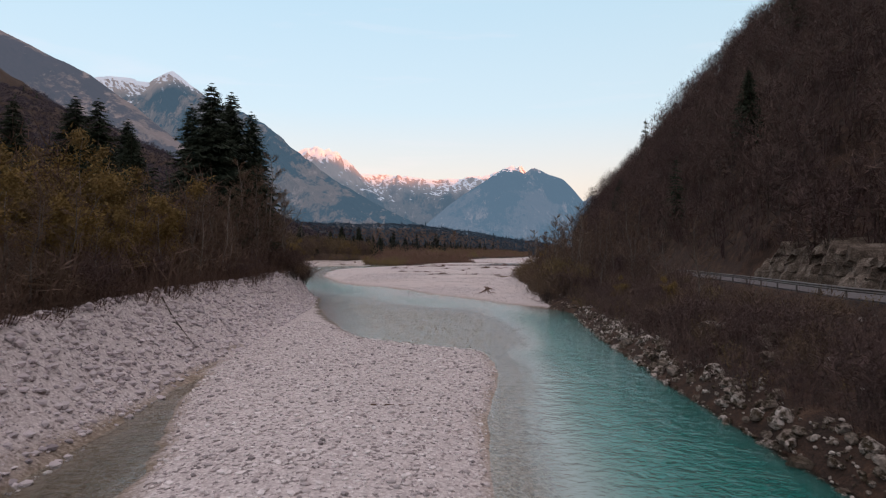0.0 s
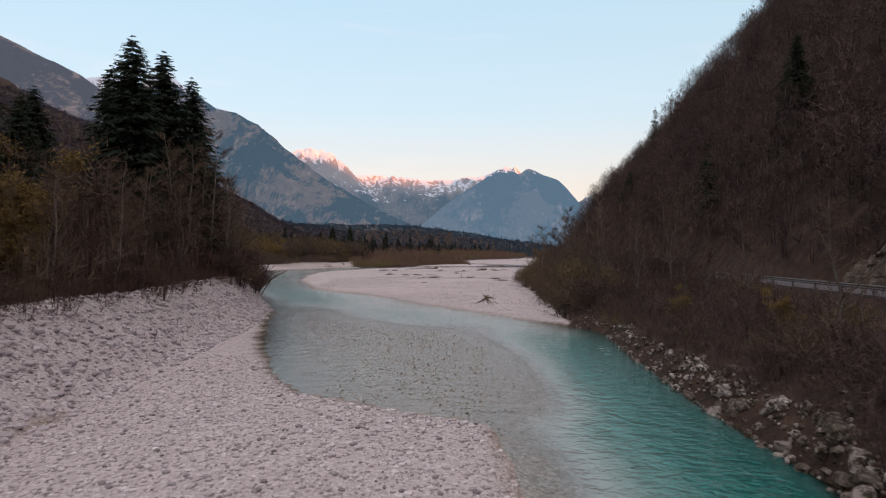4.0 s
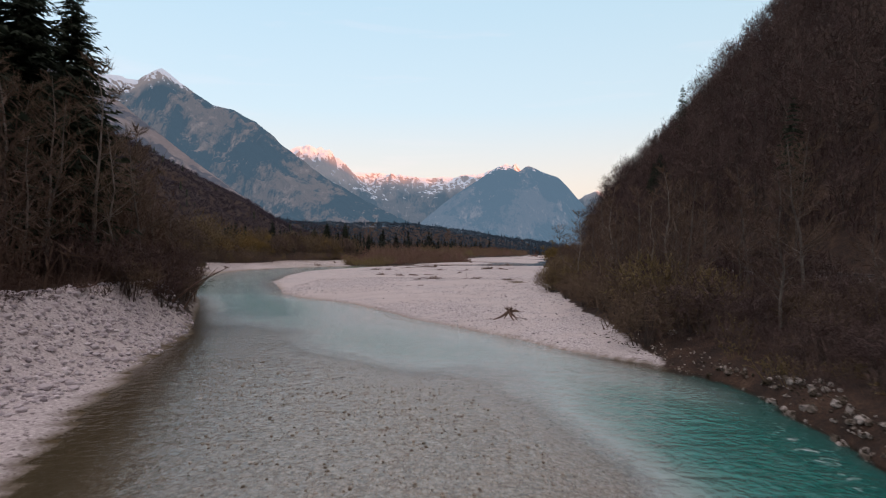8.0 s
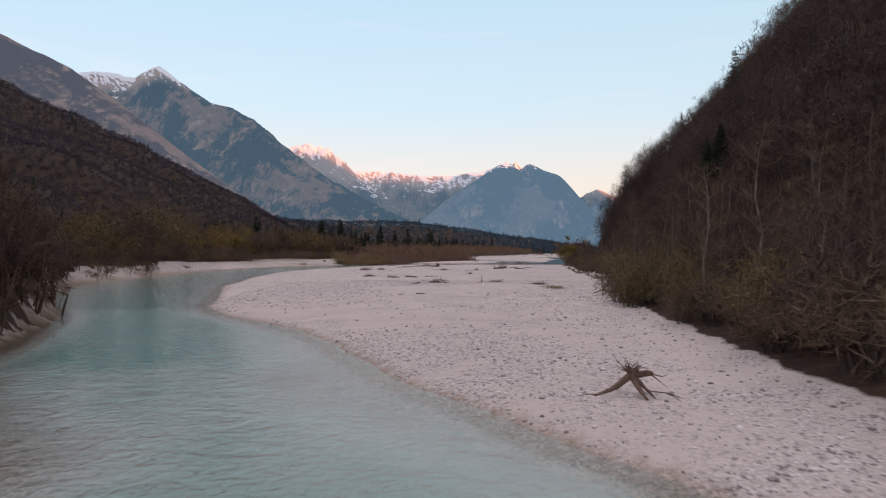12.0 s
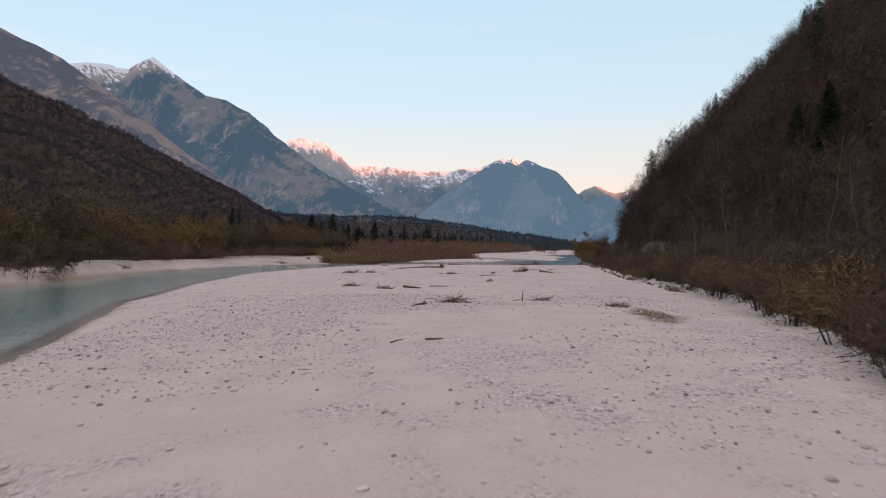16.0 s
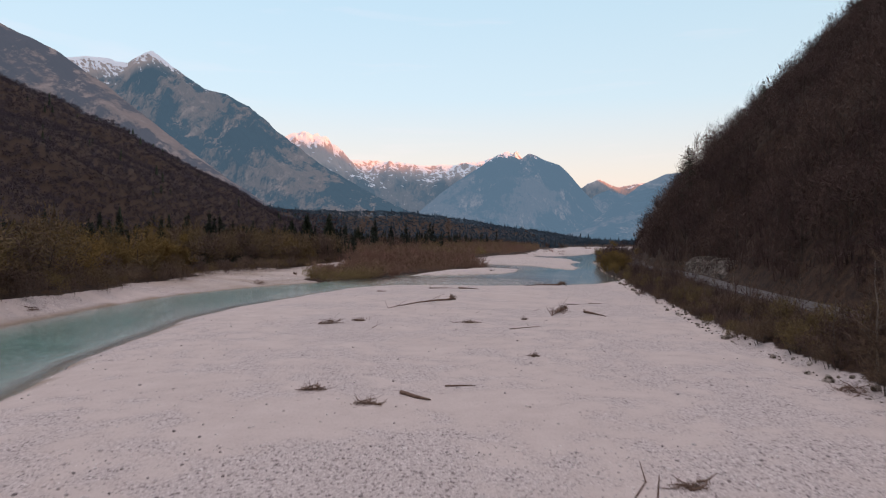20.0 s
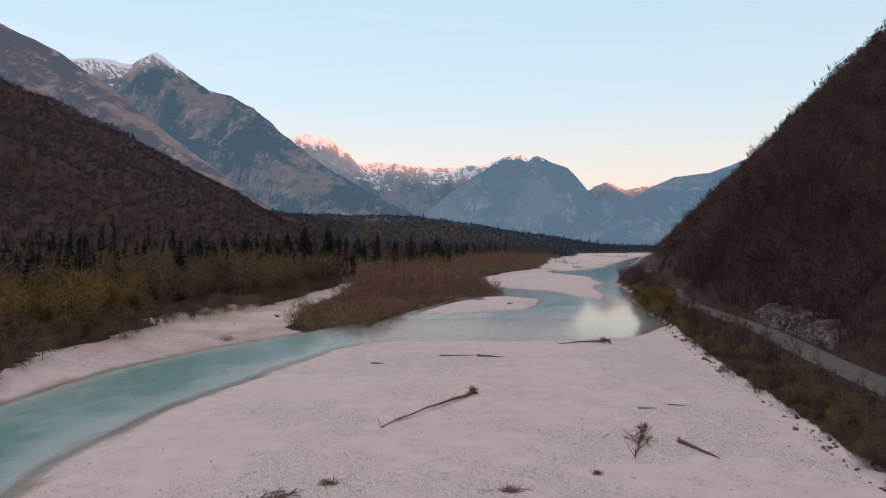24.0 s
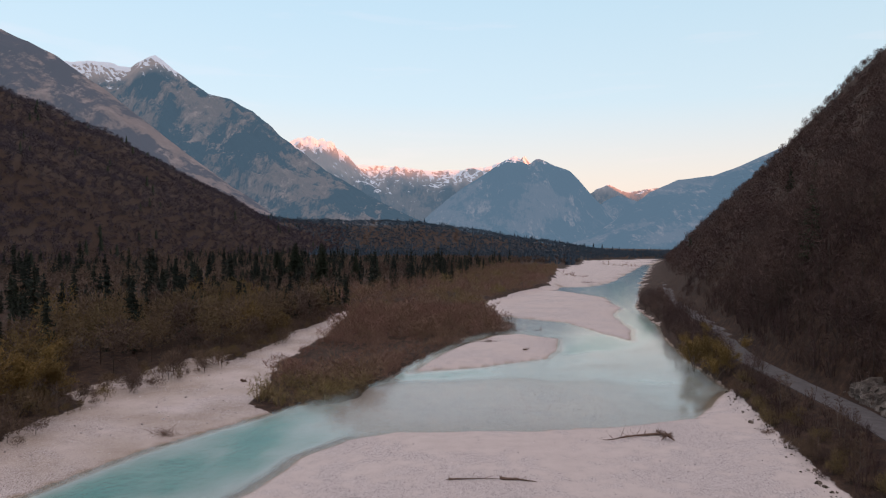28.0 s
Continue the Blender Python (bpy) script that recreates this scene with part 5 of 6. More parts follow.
spit[:, 4] *= np.interp(along, [345, 362, 378, 410, 430], [1.45, 1.35, 0.75, 0.75, 1.2])
spit[:, 4] *= np.clip(0.8 + 1.0 * value_noise(spit[:, 1], spit[:, 2], 9, 99, 3), 0.3, 1.7)
spit_tall = spots_in((-44, 24), (405, 500), 3.6, lambda x, y: (inside(spit_poly, x, y) > 1.0) & (y - 0.35 * x > 425), (1, 1, 0.3), (0.55, 0.95), 33, tint=(0.0, 0.7))
islands = spots_in((20, 420), (560, 1500), 9, lambda x, y: (x > LEFT_EDGE(y)) & (x < RIGHT_EDGE(y)) & (lay(x, y)[4] > 2) & (value_noise(x, y * 0.5, 38, 89) > 0.38), (0.3, 0.2, 1, 1.5, 1.5), (0.6, 1.1), 43)
flats = spots_in((-120, 130), (470, 1000), 6.5, lambda x, y: (x < LEFT_TOP(y) - 1.5) & (x > LEFT_TOP(y) - 75) & (y > 480), (0.35, 0.35, 0.0, 1.0, 0.6), (0.7, 1.3), 26, tint=(0.0, 0.9))
flats[:, 4] *= np.where(flats[:, 0] > 2, 1.9, 1.0)
scatter("willow_thicket", WILLOW_KINDS, np.concatenate([spit, spit_tall, flats, islands]), [THICKET], "brown and yellow-green willow thicket by the river", "thicket")

valley = spots_in((-420, 130), (280, 1150), 9.2, lambda x, y: (x < LEFT_TOP(y) - np.interp(y, [280, 480, 500, 600], [32, 14, 75, 60])) & (x > HILL_FOOT_WEST(y) - 15) & (x > -0.7 * (y - 150)) & (value_noise(x, y, 60, 77) > -0.6), (1.0, 1.0, 1.0, 0.5, 0.4, 0.5), (0.6, 1.15), 27)
grove = spots_in((-88, -46), (436, 505), 4.6, lambda x, y: (x < LEFT_TOP(y) - 2.5) & (value_noise(x, y, 14, 102) > -0.25), (0.2, 0.1, 0.1, 1, 0.6, 1), (0.5, 1.1), 49)
scatter("valley_forest", LOW_KINDS, np.concatenate([in_groves(valley, 3, 81), grove]), VALLEY_MATS, "valley floor forest of dark conifers and bare trees", "forest")
valley_far = spots_in((-480, 760), (1150, 2120), 13.0, lambda x, y: ((x < LEFT_TOP(y) - 6) & (x > HILL_FOOT_WEST(y) + 10)) | ((x > RIGHT_EDGE(y) + 8) & (y > 1450)) | (y > 1720), (1.0, 1.0, 1.0, 1.3), (0.6, 1.15), 28)
west_hill = spots_in((-900, -150), (300, 1900), 9.4, lambda x, y: (x < HILL_FOOT_WEST(y) + 20) & (x > -0.68 * y - 20), (1, 1, 1, 0.05), (0.6, 1.2), 29, tint=(0.0, 0.8))
west_hill = west_hill[(value_noise(west_hill[:, 1], west_hill[:, 2], 45, 95) < 0.62) | (west_hill[:, 4] < 0.9)]
valley_far = in_groves(valley_far, 3, 82)
valley_far[:, 0] = np.minimum(valley_far[:, 0], 4)
valley_far[:, 0] = np.where((valley_far[:, 2] > 1400) & (np.arange(len(valley_far)) % 16 > 0), np.where(np.arange(len(valley_far)) % 9 > 7, 3, 4), valley_far[:, 0])
scatter("distant_forest", FAR_KINDS, valley_far, [BARK, VALLEY_TWIG, HAZY_NEEDLE], "distant bare and coniferous woods over the valley", "forest")
scatter("west_hill_forest", FAR_KINDS, west_hill, [BARK, HAZY_HILL_TWIG, NEEDLE], "leafless brown forest over the far hill, tinted purple with haze", "forest")

# ---- road and guard rail ----
def ribbon(name, mid, half, z, ys, mat, label, category):
    V, F = [], []
    for y in ys:
        for dx, dz in ((-half, -0.12), (-half, 0), (half, 0), (half, -0.12)):
            V.append((mid(y) + dx, y, z + dz))
    for i in range(len(ys) - 1):
        for k in range(3):
            a = i * 4 + k
            F.append((a, a + 1, a + 5, a + 4))
    ob = place_mesh(name, sheet(name, np.array(V), np.array(F), [mat]))
    return tagged(ob, label, category, kind="structure")


ribbon("road", ROAD_MID, 2.7, ROAD_Z + 0.05, np.arange(-80, 700, 4.0), ASPHALT, "narrow grey asphalt road along the slope", "road")


def guard_rail(ys):
    """A steel rail on posts along the river side of the road."""
    root = tagged(new("guard_rail"), "dark weathered guard rail on posts beside the road", "guard rail")
    post = bmesh.new()
    bmesh.ops.create_cube(post, size=1, matrix=pose(0, 0, 0.32) @ Matrix.Diagonal((0.10, 0.08, 0.80, 1)))
    bmesh.ops.bevel(post, geom=post.edges[:], offset=0.01, segments=1)
    me = bpy.data.meshes.new("post"); post.to_mesh(me); post.free(); me.materials.append(STEEL)
    for y in ys:
        ob = place_mesh("post", me, root)
        ob.location = (ROAD_MID(y) - 2.95, y, ROAD_Z)
    profile = [(0, 0.44), (-0.05, 0.50), (0.0, 0.57), (-0.05, 0.65), (0, 0.72), (0.03, 0.72), (0.03, 0.44)]
    V = np.array([(ROAD_MID(y) - 3.02 + dx, y, ROAD_Z + dz) for y in ys for dx, dz in profile])
    k = len(profile)
    F = np.array([(i * k + j, i * k + (j + 1) % k, (i + 1) * k + (j + 1) % k, (i + 1) * k + j) for i in range(len(ys) - 1) for j in range(k)])
    place_mesh("rail", sheet("rail", V, F, [STEEL]), root)


guard_rail(np.arange(-8, 132, 4.0))


def rock_face(y0, y1, high, seed, label, mat):
    """A broken limestone wall cut above the road, with a jagged top."""
    ys, vs = np.arange(y0, y1, 0.4), np.linspace(0, 1, 22)
    Y, Vv = np.meshgrid(ys, vs, indexing="ij")
    top = high * (0.38 + 0.75 * np.abs(value_noise(Y[:, :1], 0 * Y[:, :1], 5, seed, 5, 0.7))) * np.clip(np.minimum(Y[:, :1] - y0, y1 - Y[:, :1]) / 3, 0.05, 1)
    Z = np.clip(top, 0.5, None) * Vv
    block = value_noise(np.floor(Y / 1.3 + 0.4 * value_noise(Y, Z, 3, seed)), np.floor(Z / 0.9), 1.0, seed + 2, 1) * 0.45
    X = ROAD_MID(Y) + 4.1 + 0.28 * Z + block + 0.5 * value_noise(Y, Z * 0.25, 1.1, seed + 5, 2) + 0.8 * value_noise(Y, Z * 1.5, 4, seed + 3, 4, 0.6) 
    X = np.where(Vv > 0.97, np.maximum(X, ROAD_MID(Y) + 7.4 + Z / 1.1), X)
    n, k = X.shape
    q = (np.arange(n - 1)[:, None] * k + np.arange(k - 1)[None, :]).ravel()
    ob = place_mesh("rock_face", sheet("rock_face", np.stack([X, Y, ROAD_Z - 0.1 + Z], -1).reshape(-1, 3), np.stack([q, q + k, q + k + 1, q + 1], 1), [mat]))
    tagged(ob, label, "rock face", kind="structure")


rock_face(24, 80, 6.0, 61, "broken brown-grey limestone cutting above the road", CUT_ROCK)
rock_face(284, 330, 6.0, 67, "pale grey limestone cutting above the road", PALE_ROCK)
rock_face(376, 400, 3.5, 71, "low rubble cutting above the road bend", CUT_ROCK)


# ---- driftwood ----
def on_ground(x, y, up=0.0):
    return Vector((x, y, float(height_at(x, y)[0]) + up))


def stem_part(name, path, radii, parent, sides=7, mat=DRIFTWOOD, label=""):
    v, f = tube(path, radii, sides)
    return place_mesh(name, sheet(name, v, f, [mat], {"tint": np.full(len(v), 0.5)}, smooth=True), parent, label)


def bent(r, start, way, length, wander, bits=5):
    """A crooked twig: places from start along a way that wanders, never under the gravel."""
    p, d, out = np.array(start, float), np.array(way, float), []
    d /= np.linalg.norm(d) + 1e-9
    for _ in range(bits):
        out.append(p.copy())
        d = d + r.normal(size=3) * wander
        d /= np.linalg.norm(d)
        p = p + d * length / (bits - 1)
        p[2] = max(p[2], 0.015)
    return out


def drift_log(a, b, radius, seed, roots=9, root_size=1.0, branches=5, label="bleached driftwood trunk with its root plate lying on gravel"):
    """A stranded trunk: the stem from its root end a to its tip b, roots and broken branches."""
    r = np.random.default_rng(seed)
    base, tip = on_ground(*a, radius * 0.9), on_ground(*b, 0.05)
    root = tagged(new("driftwood_log"), label, "driftwood", "driftwood on the gravel bar")
    root.location = base
    d = tip - base
    path = [np.array(d * f) + np.append(r.normal(size=2) * 0.012 * d.length, 0) * (0 < f < 1) + (0, 0, 0.05 * d.length * math.sin(f * 3.1) * 0.25) for f in np.linspace(0, 1, 8)]
    stem_part("trunk", path, radius * np.linspace(1, 0.2, 8), root)
    back = np.array(-d.normalized())
    for i in range(roots):
        a2 = 2 * math.pi * i / roots + r.uniform(-0.3, 0.3)
        side = np.array(Vector((-d.y, d.x, 0)).normalized()) * math.cos(a2) + np.array((0, 0, 1)) * math.sin(a2)
        if math.sin(a2) < -0.4:
            side[2] = -0.15
        out = back * r.uniform(0.1, 0.5) + side
        l = root_size * r.uniform(0.4, 0.95)
        stem_part("root", bent(r, np.zeros(3), out, l, 0.32), radius * np.array([0.55, 0.4, 0.28, 0.18, 0.06]), root, 5)
        for k in range(2):
            stem_part("root", bent(r, out * l * r.uniform(0.3, 0.6), out + r.normal(size=3) * 0.7, l * r.uniform(0.35, 0.7), 0.4, 4), radius * np.array([0.22, 0.17, 0.11, 0.04]), root, 4)
    for i in range(branches):
        p = path[int(r.integers(2, 8))]
        out = np.array((*(r.normal(size=2) * 0.7), abs(r.normal()) * 0.5 + 0.1)) * root_size * 1.1
        stem_part("branch", [p, p + out * 0.5 + r.normal(size=3) * 0.05, p + out], [radius * 0.22, radius * 0.13, 0.008], root, 4)
    return root


def root_crown(at, size, seed, label):
    """An upturned stump: a knotted middle with many thin crooked roots, some of them its legs."""
    r = np.random.default_rng(seed)
    root = tagged(new("tree_stump"), label, "driftwood", "driftwood on the gravel bar")
    root.location = on_ground(*at)
    heart = np.array((0, 0, 0.42 * size))
    stem_part("trunk", [heart + (-0.25 * size, 0.1 * size, 0.02), heart, heart + (0.3 * size, -0.12 * size, -0.22 * size), (0.55 * size, -0.25 * size, 0.02)], np.array([0.10, 0.14, 0.09, 0.04]) * size, root, 8)
    for i in range(40):
        a, up = r.uniform(0, 2 * math.pi), r.uniform(-0.65, 0.75)
        path = bent(r, heart, (math.cos(a), math.sin(a), up), size * r.uniform(0.45, 0.9), 0.34, 4)
        stem_part("root", path, np.array([0.05, 0.036, 0.022, 0.007]) * size * r.uniform(0.5, 1.2), root, 4)


def standing_stump(at, label):
    """An upturned stump on the bar: a short thick butt, crooked legs, a brush of thin roots on top."""
    r = np.random.default_rng(708)
    root = tagged(new("tree_stump"), label, "driftwood", "driftwood on the gravel bar")
    root.matrix_basis = Matrix.Translation(on_ground(*at)) @ Matrix.Scale(0.74, 4)
    hub = np.array((0, 0, 0.95))
    stem_part("butt", [hub + (-0.12, 0.05, 0.02), hub + (0.3, 0.05, 0.0), hub + (0.8, 0.15, 0.06), hub + (1.0, 0.2, 0.02)], [0.15, 0.17, 0.15, 0.11], root, 9, DRIFTWOOD, "short reddish broken butt")
    legs = [((-0.45, -0.05, 0.62), (-1.0, -0.2, 0.30), (-1.75, -0.3, 0.06), 0.13), ((0.12, -0.35, 0.60), (0.28, -0.75, 0.26), (0.42, -1.15, 0.02), 0.12),
            ((0.45, -0.2, 0.50), (0.72, -0.5, 0.22), (0.85, -0.9, 0.02), 0.07), ((0.5, 0.35, 0.55), (0.8, 0.7, 0.25), (1.0, 0.9, 0.02), 0.08), ((-0.2, 0.5, 0.5), (-0.35, 0.9, 0.2), (-0.4, 1.2, 0.02), 0.07)]
    for p, q, e, w in legs:
        stem_part("root", [hub, p, q, e], [w * 1.35, w * 1.1, w * 0.8, w * 0.4], root, 6)
    thin = [((0.7, -0.5, 0.3), (1.3, -0.8, 0.3), (2.0, -1.2, 0.12)), ((1.3, -0.8, 0.3), (1.6, -0.9, 0.18), (1.8, -1.5, 0.04)), ((-1.6, -0.28, 0.1), (-2.1, -0.3, 0.12), (-2.6, -0.5, 0.06)), ((1.0, 0.2, 0.95), (1.45, 0.1, 0.85), (1.7, 0.0, 0.98)), ((1.0, 0.2, 0.9), (1.3, 0.0, 0.65), (1.6, -0.2, 0.4))]
    for p, q, e in thin:
        stem_part("branch", [np.array(p), np.array(q), np.array(e)], [0.035, 0.025, 0.008], root, 4)
    for i in range(34):
        a, lift = r.uniform(0, 2 * math.pi), r.uniform(0.1, 1.1)
        out = np.array((math.cos(a) * 0.75, math.sin(a) * 0.6, lift)) * r.uniform(0.35, 0.8)
        p = hub + (r.uniform(-0.15, 0.25), 0, 0.08)
        stem_part("root", [p, p + out * 0.5 + r.normal(size=3) * 0.05, p + out + r.normal(size=3) * 0.10 + (0, 0, -0.05)], [0.032, 0.022, 0.008], root, 4)


def debris(at, size, seed, count=12, label="heap of tangled driftwood branches and roots on gravel", fine=110):
    """A tangle of stranded crooked branches with a matted middle of fine roots."""
    r = np.random.default_rng(seed)
    root = tagged(new("driftwood_heap"), label, "driftwood", "driftwood on the gravel bar")
    root.location = on_ground(*at)
    shape = np.array(size)
    for i in range(count):
        p = np.append(r.normal(size=2) * 0.2, abs(r.normal()) * 0.2) * shape
        a = r.uniform(0, 2 * math.pi)
        way = (math.cos(a) * shape[0], math.sin(a) * shape[1], r.uniform(-0.15, 0.22) * shape[2])
        w = r.uniform(0.018, 0.05) * (1.8 if i < 2 else 1.0)
        stem_part("branch", bent(r, p, way, shape[0] * r.uniform(0.25, 0.6), 0.24), np.array([1, 0.85, 0.7, 0.5, 0.2]) * w, root, 5)
    mats = []
    for i in range(fine):
        p = np.append(r.normal(size=2) * 0.19, abs(r.normal()) * 0.16) * shape
        mats.append(tube(bent(r, p, r.normal(size=3) * (1, 1, 0.6), shape[0] * r.uniform(0.12, 0.34), 0.6, 4), np.array([1, 0.8, 0.6, 0.25]) * r.uniform(0.010, 0.022), 3))
    v, f = merge(mats)
    tagged(place_mesh("tangle", sheet("tangle", v, f, [DRIFTWOOD]), root), kind="stuff")
    return root


def stick(a, b, radius, seed, label="thin bleached stick lying on gravel"):
    r = np.random.default_rng(seed)
    p, q = on_ground(*a, radius * 0.8), on_ground(*b, radius * 0.6)
    d = np.array(q - p)
    v, f = tube([np.zeros(3), d * 0.5 + r.normal(size=3) * 0.05 * np.linalg.norm(d) * (1, 1, 0.1), d], [radius, radius * 0.8, radius * 0.35], 6)
    ob = tagged(place_mesh("driftwood_stick", sheet("driftwood_stick", v, f, [DRIFTWOOD], smooth=True)), label, "driftwood", "driftwood on the gravel bar")
    ob.location = p


drift_log((0, 265.5), (-10, 249.5), 0.19, 701, 16, 1.35, 10)
drift_log((2.2, 294), (6.4, 293.2), 0.18, 702, 5, 0.7, 5, "low driftwood trunk with upright broken branches")
drift_log((-4, 293.6), (2.0, 294.0), 0.11, 703, 6, 0.8, 8, "long thin driftwood trunk lying on gravel")
drift_log((27.8, 315.5), (19, 312.5), 0.22, 704, 14, 1.5, 14, "driftwood tree with dark roots by the pool")
root_crown((28.2, 312.8), 1.7, 705, "upturned dark root plate by the pool")
root_crown((0.2, 265.8), 1.0, 713, "brown root plate at the end of a stranded trunk")
drift_log((16.8, 249.8), (13.4, 240.5), 0.20, 706, 14, 1.1, 16, "uprooted small tree with bushy dark branches")
drift_log((19, 245.4), (20.9, 240.4), 0.20, 707, 6, 0.5, 2, "short dark driftwood trunk")
standing_stump((6.9, 101.6), "upturned brown tree stump standing on its roots on the bar")
drift_log((17.3, 398), (19, 401), 0.2, 710, 8, 0.9, 4, "small dark stump on the gravel islet")
drift_log((29, 449), (26, 446), 0.25, 711, 9, 1.2, 6, "dark stranded roots at the tip of the thicket")
drift_log((-2.2, 167.8), (-3.3, 165.6), 0.10, 712, 6, 0.35, 2, "small driftwood root on the gravel")
debris((-15.8, 230), (3.2, 1.7, 1.0), 721, 16)
debris((-12.6, 233), (2.2, 1.2, 0.8), 722, 9)
debris((0.2, 170.6), (3.2, 2.0, 0.9), 723, 16)
debris((13.6, 169), (2.2, 4.2, 0.7), 724, 14, "matted brown driftwood beside a small pool")
debris((1.5, 232), (2.6, 0.8, 0.4), 725, 8)
debris((-11, 192.5), (2.4, 1.2, 0.4), 726, 8)
debris((-7, 188.6), (2.4, 1.6, 0.3), 727, 7)
debris((27.5, 194.5), (3.2, 2.4, 1.1), 728, 12, "driftwood heap against the wooded bank")
debris((30, 186), (3.0, 2.4, 0.9), 729, 12, "driftwood heap against the wooded bank")
debris((6.2, 207), (1.0, 1.0, 0.6), 730, 7)
debris((9, 236), (1.2, 1.2, 0.7), 731, 6)
debris((8.2, 174.2), (1.8, 0.8, 0.5), 732, 7)
debris((-46, 314), (3.6, 3.0, 2.6), 733, 30, "bleached stranded brushwood on the far beach")
debris((-59, 214), (3.0, 2.0, 1.0), 757, 9, "dark roots hanging from the cut bank")
debris((-60, 243), (2.6, 2.6, 1.0), 758, 9, "dark roots hanging from the cut bank")
debris((-36, 335), (3.0, 1.0, 0.6), 734, 8, "dark driftwood along the far beach")
debris((45, 317), (3.0, 2.6, 1.2), 735, 12, "driftwood heap against the wooded bank")
debris((38.5, 283), (1.8, 2.0, 0.9), 736, 8, "driftwood heap against the wooded bank")
debris((20, 446), (7.0, 2.5, 1.0), 737, 14, "dark driftwood line at the tip of the thicket")
debris((9, 414), (4.5, 2.5, 0.9), 738, 10, "driftwood line on the gravel islet")
debris((104, 734), (12, 6, 2.5), 739, 16, "brushwood island in the far river bed")
debris((-20, 86), (2.0, 2.6, 0.8), 740, 10, "fallen brushwood at the edge of the gravel bank")
debris((15.2, 246), (3.0, 5.0, 1.5), 755, 16, "bushy crown of an uprooted tree on gravel")
drift_log((-45, 350), (-44.3, 350.8), 0.34, 756, 7, 0.7, 2, "dark stump block at the edge of the thicket")
stick((-5, 191.6), (-3.0, 189.6), 0.16, 741, "short thick driftwood block on gravel")
stick((-2, 194), (0.2, 194.2), 0.07, 742)
stick((6, 226), (10, 229), 0.05, 743)
stick((-10.2, 226), (-9.8, 229), 0.05, 744)
stick((19, 259), (21.2, 259.2), 0.08, 745)
stick((23, 261), (25, 260.4), 0.08, 746)
stick((-15, 288), (-13, 287.4), 0.12, 747)
stick((5.5, 173), (7.0, 177.5), 0.04, 748)
stick((-1.9, 147.4), (-1.0, 147.6), 0.06, 749)
stick((-3.6, 146.5), (-3.0, 147.8), 0.04, 750)
stick((-2.2, 26.5), (-0.6, 27), 0.04, 751)
drift_log((-19.8, 62), (-17.4, 57.5), 0.14, 754, 4, 0.4, 1, "dark fallen trunk at the top of the gravel bank")


def fallen_stem(spots, radius, seed, label):
    """A dark thin trunk that lies along the ground, with a few dead branches."""
    r = np.random.default_rng(seed)
    base = on_ground(*spots[0], radius)
    root = tagged(new("fallen_trunk"), label, "fallen trunk")
    root.location = base
    k = np.linspace(0, len(spots) - 1, 12)
    path = [np.array(on_ground(np.interp(u, range(len(spots)), [p[0] for p in spots]), np.interp(u, range(len(spots)), [p[1] for p in spots]), radius + 0.08) - base) for u in k]
    stem_part("trunk", path, radius * np.linspace(1, 0.25, 12), root, 6, BARK)
    for i in range(9):
        p = path[int(r.integers(3, 12))]
        out = np.append(r.normal(size=2) * 0.45, abs(r.normal()) * 0.15 + 0.05)
        stem_part("branch", [p, p + out * 0.5, p + out + (0, 0, -0.08)], [radius * 0.3, radius * 0.2, 0.006], root, 4, BARK)


fallen_stem([(-18.2, 44.6), (-16.4, 42.4), (-15.0, 41.0), (-13.6, 39.4)], 0.055, 753, "dark thin fallen trunk lying down the gravel bank")


def snag(at, lean, height, radius, seed, label):
    """A thin dead stem that stands or leans."""
    base = on_ground(*at, -0.15)
    v, f = tube([(0, 0, 0), (lean[0] * 0.45, lean[1] * 0.45, height * 0.55), (lean[0], lean[1], height)], [radius, radius * 0.75, 0.015], 6)
    ob = tagged(place_mesh("dead_stem", sheet("dead_stem", v, f, [DRIFTWOOD], smooth=True)), label, "dead tree")
    ob.location = base


snag((6.2, 172.4), (0.1, 0.1), 1.3, 0.05, 761, "upright dead stick in the gravel")
snag((-20.5, 101), (4.2, 1.2), 2.8, 0.12, 762, "dark dead trunk leaning out over the water")
snag((-21, 105), (2.6, 1.0), 3.6, 0.09, 763, "dark dead stem leaning out over the water")

# ---- stones ----
def stone_shape(seed, rough=0.18, sub=0):
    bm = bmesh.new()
    bmesh.ops.create_icosphere(bm, subdivisions=1 + sub, radius=0.5)
    r = random.Random(seed)
    sx, sy, sz = r.uniform(0.75, 1.25), r.uniform(0.6, 1.0), r.uniform(0.4, 0.75)
    off = Vector((r.uniform(0, 50), r.uniform(0, 50), 0))
    for v in bm.verts:
        k = 1 + rough * 2 * noise.noise(v.co * 2.3 + off) + rough * 0.6 * noise.noise(v.co * 6 + off)
        v.co = Vector((v.co.x * sx, v.co.y * sy, v.co.z * sz)) * k
    for _ in range(9):
        n = Vector((r.gauss(0, 1), r.gauss(0, 1), r.gauss(0, 1))).normalized()
        d = r.uniform(0.24, 0.42) * (sx * abs(n.x) + sy * abs(n.y) + sz * abs(n.z))
        for v in bm.verts:
            v.co -= max(0.0, v.co.dot(n) - d) * n
    if sub:
        for v in bm.verts:
            v.co += v.co.normalized() * rough * (0.22 * noise.noise(v.co * 5.0 + off) + 0.14 * noise.noise(v.co * 12.0 + off))
    bmesh.ops.triangulate(bm, faces=bm.faces)
    V = np.array([v.co[:] for v in bm.verts]); F = np.array([[v.index for v in f.verts] for f in bm.faces])
    bm.free()
    return V, F


